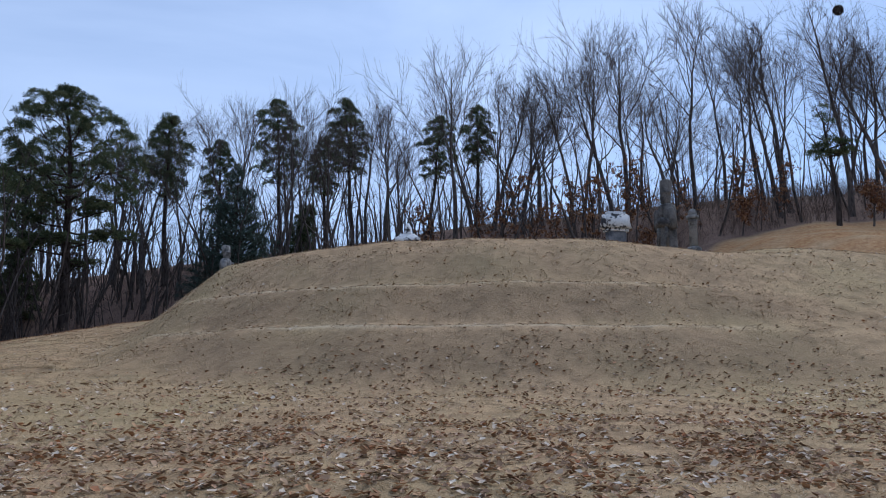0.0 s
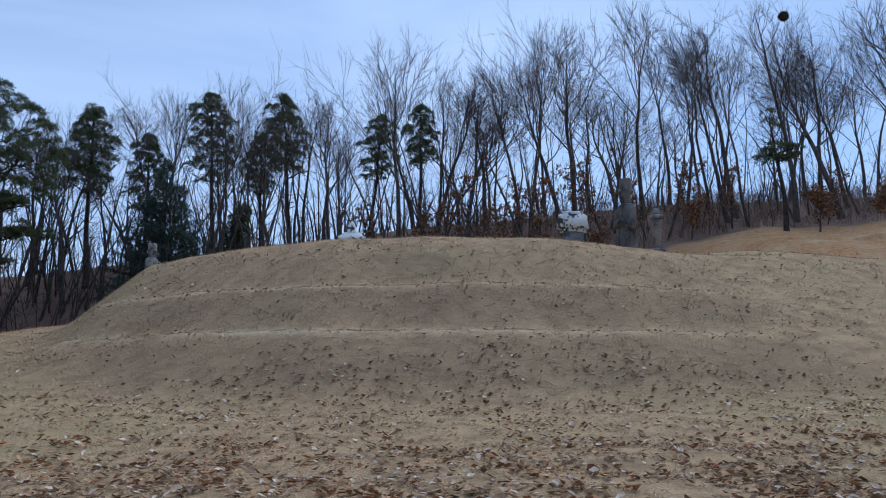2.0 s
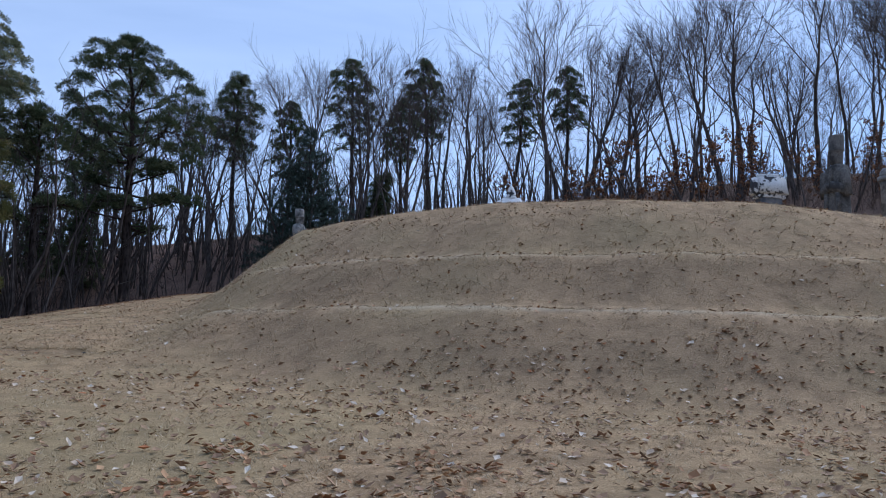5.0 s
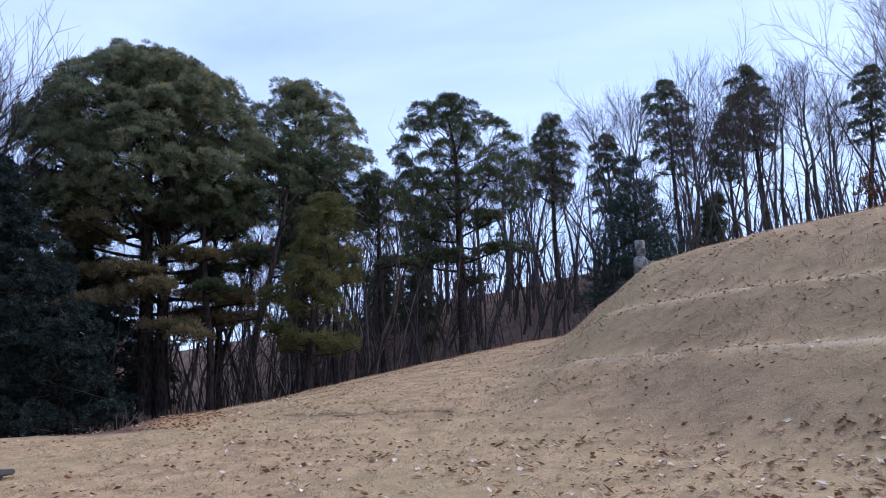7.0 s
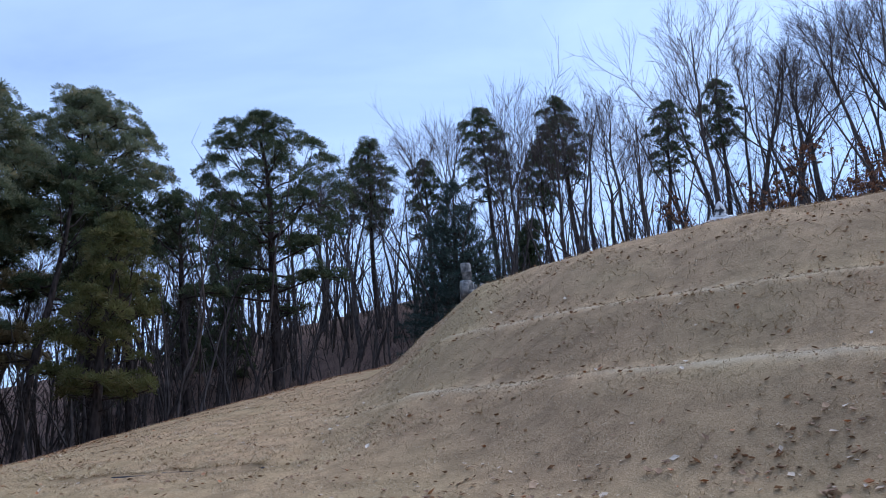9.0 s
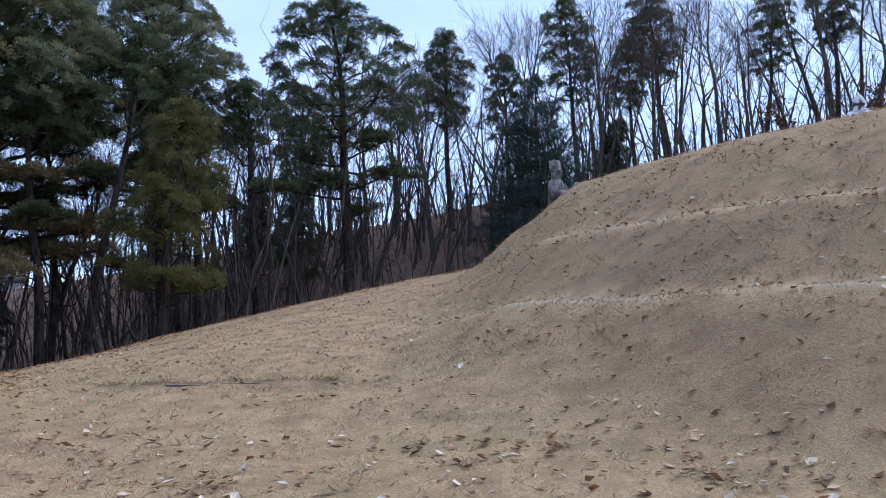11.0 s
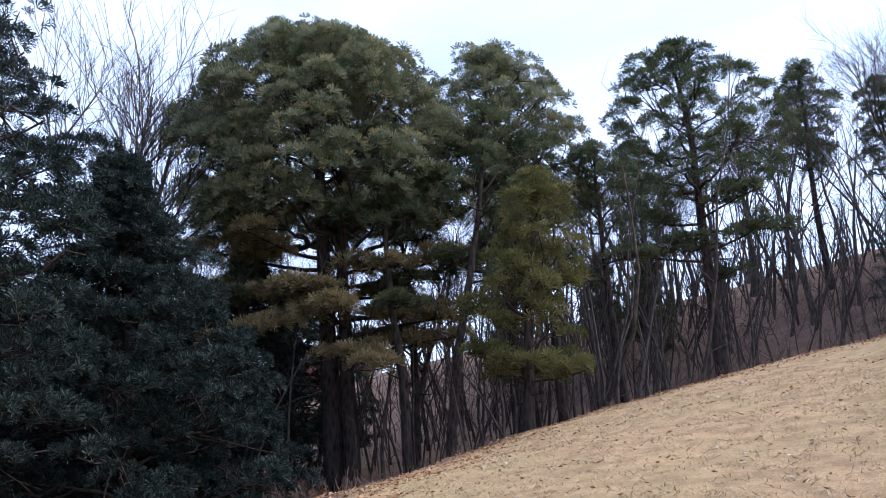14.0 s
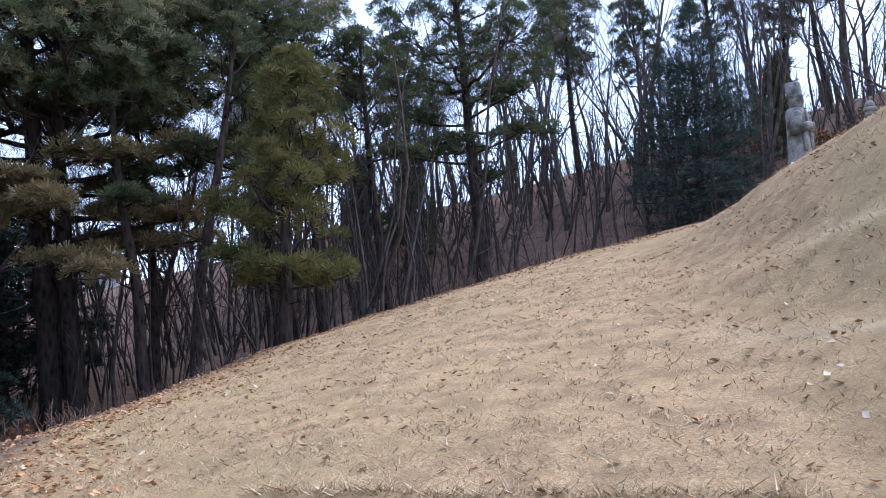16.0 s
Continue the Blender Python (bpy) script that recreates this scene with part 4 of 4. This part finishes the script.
# turf-covered drain stones at the foot of the slope
def drain_stones():
    root = tagged(new("drain_kerb"), "dark kerb stones of a drain under overhanging dry turf", "kerb")
    root.location = (0, 0, 0)
    edges = [-12.7, -11.75, -10.9, -10.1, -9.25]
    for a, b in zip(edges, edges[1:]):
        z = gz((a + b) / 2, 19.2)
        bm = bmesh.new()
        block(bm, a + 0.01, b - 0.01, 19.31, 19.45, z - 0.15, z + 0.045, 0.012)
        finish("stone", bm, M_STONE_DARK, root, shade=False)
    return root


drain_stones()


def low_slab(x, y, turn):
    root = tagged(new("stone_bench"), "low pale stone slab resting on two dark stone blocks", "bench")
    root.matrix_world = pose(x, y, gz(x, y), 0, 0, turn)
    bm = bmesh.new()
    block(bm, -0.75, 0.75, -0.2, 0.2, 0.09, 0.16, 0.015)
    finish("slab", bm, M_STONE, root, shade=False)
    for s in (-0.5, 0.5):
        bm = bmesh.new()
        block(bm, s - 0.13, s + 0.13, -0.15, 0.15, -0.1, 0.095, 0.015)
        finish("foot", bm, M_STONE_DARK, root, shade=False)
    return root


low_slab(-13.0, 12.95, 25)


# house glimpsed far beyond the wood
def far_house(x, y, turn):
    m_wall, nt, b = material("pale_render", 0.9)
    nt.links.new(ramp(nt, noise_tex(nt, 1.5, 4, 0.6, obj_coord(nt)).outputs["Fac"], [(0.3, (0.5, 0.5, 0.49)), (0.7, (0.66, 0.66, 0.65))]), b.inputs["Base Color"])
    m_red, nt, b = material("red_cladding", 0.8)
    nt.links.new(ramp(nt, noise_tex(nt, 2.0, 4, 0.6, obj_coord(nt)).outputs["Fac"], [(0.3, (0.24, 0.07, 0.065)), (0.7, (0.36, 0.12, 0.11))]), b.inputs["Base Color"])
    m_glass, nt, b = material("dark_glazing", 0.1, 0.5)
    b.inputs["Base Color"].default_value = (0.02, 0.025, 0.03, 1)
    root = tagged(new("house"), "distant pale house with a red gabled wing beyond the trees", "house")
    root.matrix_world = pose(x, y, gz(x, y) - 1.6, 0, 0, turn)
    bm = bmesh.new()
    block(bm, -1.2, 6, 1, 6, -0.5, 3.4, 0.03)
    finish("wall", bm, m_wall, root, shade=False)
    bm = bmesh.new()
    block(bm, -1.2, 1.2, -0.6, 0.98, -0.5, 3.9, 0.03)
    finish("red_wing", bm, m_red, root, "red clad wing", shade=False)
    bm = bmesh.new()
    hip_roof(bm, 3.42, 7.8, 6.0, 1.2, 0.2, 0.0)
    bmesh.ops.translate(bm, vec=(2.5, 3.6, 0), verts=bm.verts)
    finish("roof", bm, M_STONE_DARK, root, shade=False)
    for wx in (2.4, 4.6):
        bm = bmesh.new()
        block(bm, wx - 0.5, wx + 0.5, 0.95, 1.06, 1.0, 2.2, 0.01)
        finish("window", bm, m_glass, root, shade=False)
    return root


far_house(-64.8, 60.0, 50)


# ---- litter and brush ----
def leaf_litter(name, xy, sizes, label, seed, mat, lift=0.012):
    """Curled fallen leaves that lie on the ground."""
    rng = np.random.RandomState(seed)
    n = len(xy)
    z = ground_z(xy[:, 0], xy[:, 1])
    a = rng.uniform(0, 6.283, n)
    u = np.stack([np.cos(a), np.sin(a), rng.normal(0, 0.3, n)], 1)
    w = np.stack([-np.sin(a), np.cos(a), rng.normal(0, 0.3, n)], 1)
    sl, sw = sizes, sizes * rng.uniform(0.5, 0.95, n)
    curl = sizes * rng.uniform(0.05, 0.45, n)
    base = np.stack([xy[:, 0], xy[:, 1], z + lift], 1)
    up = np.array([0, 0, 1.0])
    def pt(i, j, k):
        return base + u * (sl * i)[:, None] + w * (sw * j)[:, None] + up * (curl * k)[:, None]
    v = np.stack([pt(-0.5, 0, 0.5), pt(-0.1, -0.5, 0.7), pt(0.5, 0.05, 0.6), pt(-0.05, 0.5, 0.8), pt(0.0, 0.0, 0.1)], 1).reshape(-1, 3)
    f = np.array([[0, 1, 4], [1, 2, 4], [2, 3, 4], [3, 0, 4]])
    faces = (f[None] + (np.arange(n) * 5)[:, None, None]).reshape(-1, 3)
    ob = mesh_object(name, v, faces, mat)
    return tagged(ob, label, "leaves", kind="stuff")


rngl = np.random.RandomState(21)


def spread(n, x0, x1, y0, y1, weight):
    out = np.zeros((0, 2))
    while len(out) < n:
        p = np.stack([rngl.uniform(x0, x1, n * 2), rngl.uniform(y0, y1, n * 2)], 1)
        out = np.concatenate([out, p[rngl.uniform(0, 1, n * 2) < weight(p[:, 0], p[:, 1])]])
    return out[:n]


def near_weight(x, y):
    patch = np.clip(0.42 + 0.35 * waves(x, y, 1.9, 31) + 0.4 * waves(x, y, 0.6, 33), 0.04, 1)
    return patch * (1 - 0.72 * smooth(8.5, 12.5, y - 0.12 * x)) * (1 - 0.55 * smooth(3, 9, -x))


xy = spread(27000, -12, 13, 3.5, 17, near_weight)
leaf_litter("fallen_leaves", xy, rngl.uniform(0.03, 0.11, len(xy)), "curled brown and buff fallen leaves scattered over the lawn", 1, M_FALLEN)
xy = spread(11000, -22, 20, 14, 34, lambda x, y: np.clip(0.4 + 0.35 * waves(x, y, 3.0, 32) + 0.35 * waves(x, y, 0.8, 34), 0.05, 1) * (1 - 0.5 * smooth(5, 12, -x)))
leaf_litter("fallen_leaves", xy, rngl.uniform(0.03, 0.095, len(xy)), "scattered dry leaves caught in the mound's grass", 2, M_FALLEN)


def brush(name, spots, height, seed, label):
    """Thin dry stems of undergrowth."""
    rng = np.random.RandomState(seed)
    acc = Acc()
    for x, y in spots:
        z = gz(x, y)
        for _ in range(rng.randint(5, 10)):
            d = turn_from(np.array([0, 0, 1.0]), rng.uniform(0.05, 0.7), rng)
            p = np.array([x, y, z - 0.05]) + np.append(rng.normal(size=2) * 0.25, 0)
            sp = run(rng, p, d, height * rng.uniform(0.4, 1.2), 3, 0.15, 0.05)
            acc.tube(sp, (0.012, 0.010, 0.008, 0.005), 3)
            for _ in range(3):
                q, e = at(sp, rng.uniform(0.3, 0.95))
                acc.tube([q, q + turn_from(e, rng.uniform(0.3, 0.9), rng) * height * 0.3], (0.007, 0.004), 3)
    return tagged(acc.put(name, M_BRUSH, None), label, "undergrowth", kind="stuff")


def edge_spots(n, seed):
    out = []
    rng = np.random.RandomState(seed)
    while len(out) < n:
        x, y = rng.uniform(-40, -8), rng.uniform(12, 48)
        e = float(left_edge(np.array(y)))
        if x < e - 0.9 and y > 19.5 and rng.uniform() < math.exp((x - e) / 6):
            out.append((x, y))
    return out


brush("undergrowth", edge_spots(260, 3), 0.42, 41, "reddish brown dry undergrowth along the wood's edge")
brush("undergrowth", scatter(420, (3, 46, 44, 62), 0.6, 44, lambda x, y: wood_mask(np.array([x]), np.array([y]))[0] > 0.6), 1.5, 45, "dark brown scrub crowding the bank behind the mound")
brush("undergrowth", scatter(430, (-24, 46, 43, 64), 0.8, 42, lambda x, y: wood_mask(np.array([x]), np.array([y]))[0] > 0.6), 1.2, 43, "dry brown undergrowth on the wooded bank")


# short dry grass
M_STRAW = island_material("straw_grass", [(0.0, (0.30, 0.21, 0.115)), (0.35, (0.45, 0.325, 0.18)), (0.8, (0.63, 0.49, 0.31)), (1.0, (0.75, 0.62, 0.44))], 0.8, 0.15)


def grass(name, xy, tall, wide, seed, label):
    """Thin bent blades, each a narrow triangle."""
    rng = np.random.RandomState(seed)
    n = len(xy)
    z = ground_z(xy[:, 0], xy[:, 1])
    base = np.stack([xy[:, 0], xy[:, 1], z - 0.004], 1)
    a = rng.uniform(0, 6.283, n)
    side = np.stack([np.cos(a), np.sin(a), np.zeros(n)], 1) * (wide * rng.uniform(0.6, 1.3, n))[:, None]
    lean = rng.normal(size=(n, 2)) * 1.5
    tip = base + np.stack([lean[:, 0], lean[:, 1], np.ones(n)], 1) * (tall * rng.uniform(0.4, 1.2, n))[:, None]
    v = np.stack([base - side, base + side, tip], 1).reshape(-1, 3)
    return tagged(mesh_object(name, v, np.arange(3 * n).reshape(-1, 3), M_STRAW), label, "grass", kind="stuff")


def clumpy(size, seed):
    return lambda x, y: np.clip(0.45 + 0.7 * waves(x, y, size, seed), 0.05, 1) * (1 - wood_mask(x, y))


xy = spread(150000, -16, 9, 5.5, 21, clumpy(0.8, 51))
grass("dry_grass", xy, 0.036, 0.0045, 1, "short straw-coloured dry lawn grass")
xy = spread(70000, -22, 14, 19, 33, clumpy(0.9, 52))
grass("dry_grass", xy, 0.05, 0.007, 2, "short dry grass on the mound's slopes")
xy = np.stack([rngl.uniform(-12.9, -9.2, 700), 19.42 + rngl.normal(0, 0.03, 700)], 1)
grass("dry_grass", xy, 0.09, 0.006, 3, "dry turf fringe hanging over the drain stones")

ey = rngl.uniform(17.5, 40, 4200)
ex = left_edge(ey) + rngl.normal(0.5, 0.75, 4200)
leaf_litter("fallen_leaves", np.stack([ex, ey], 1), rngl.uniform(0.03, 0.09, 4200), "rusty fallen leaves drifted along the wood's edge", 3, M_RUST_LEAF)

xy = spread(2600, -5, 9, 5.2, 12, lambda x, y: np.clip(0.1 + 0.9 * waves(x, y, 1.6, 36), 0.0, 1))
leaf_litter("fallen_leaves", xy, rngl.uniform(0.04, 0.11, len(xy)), "patches of rust-red oak leaves on the lawn", 4, M_RUST_LEAF)
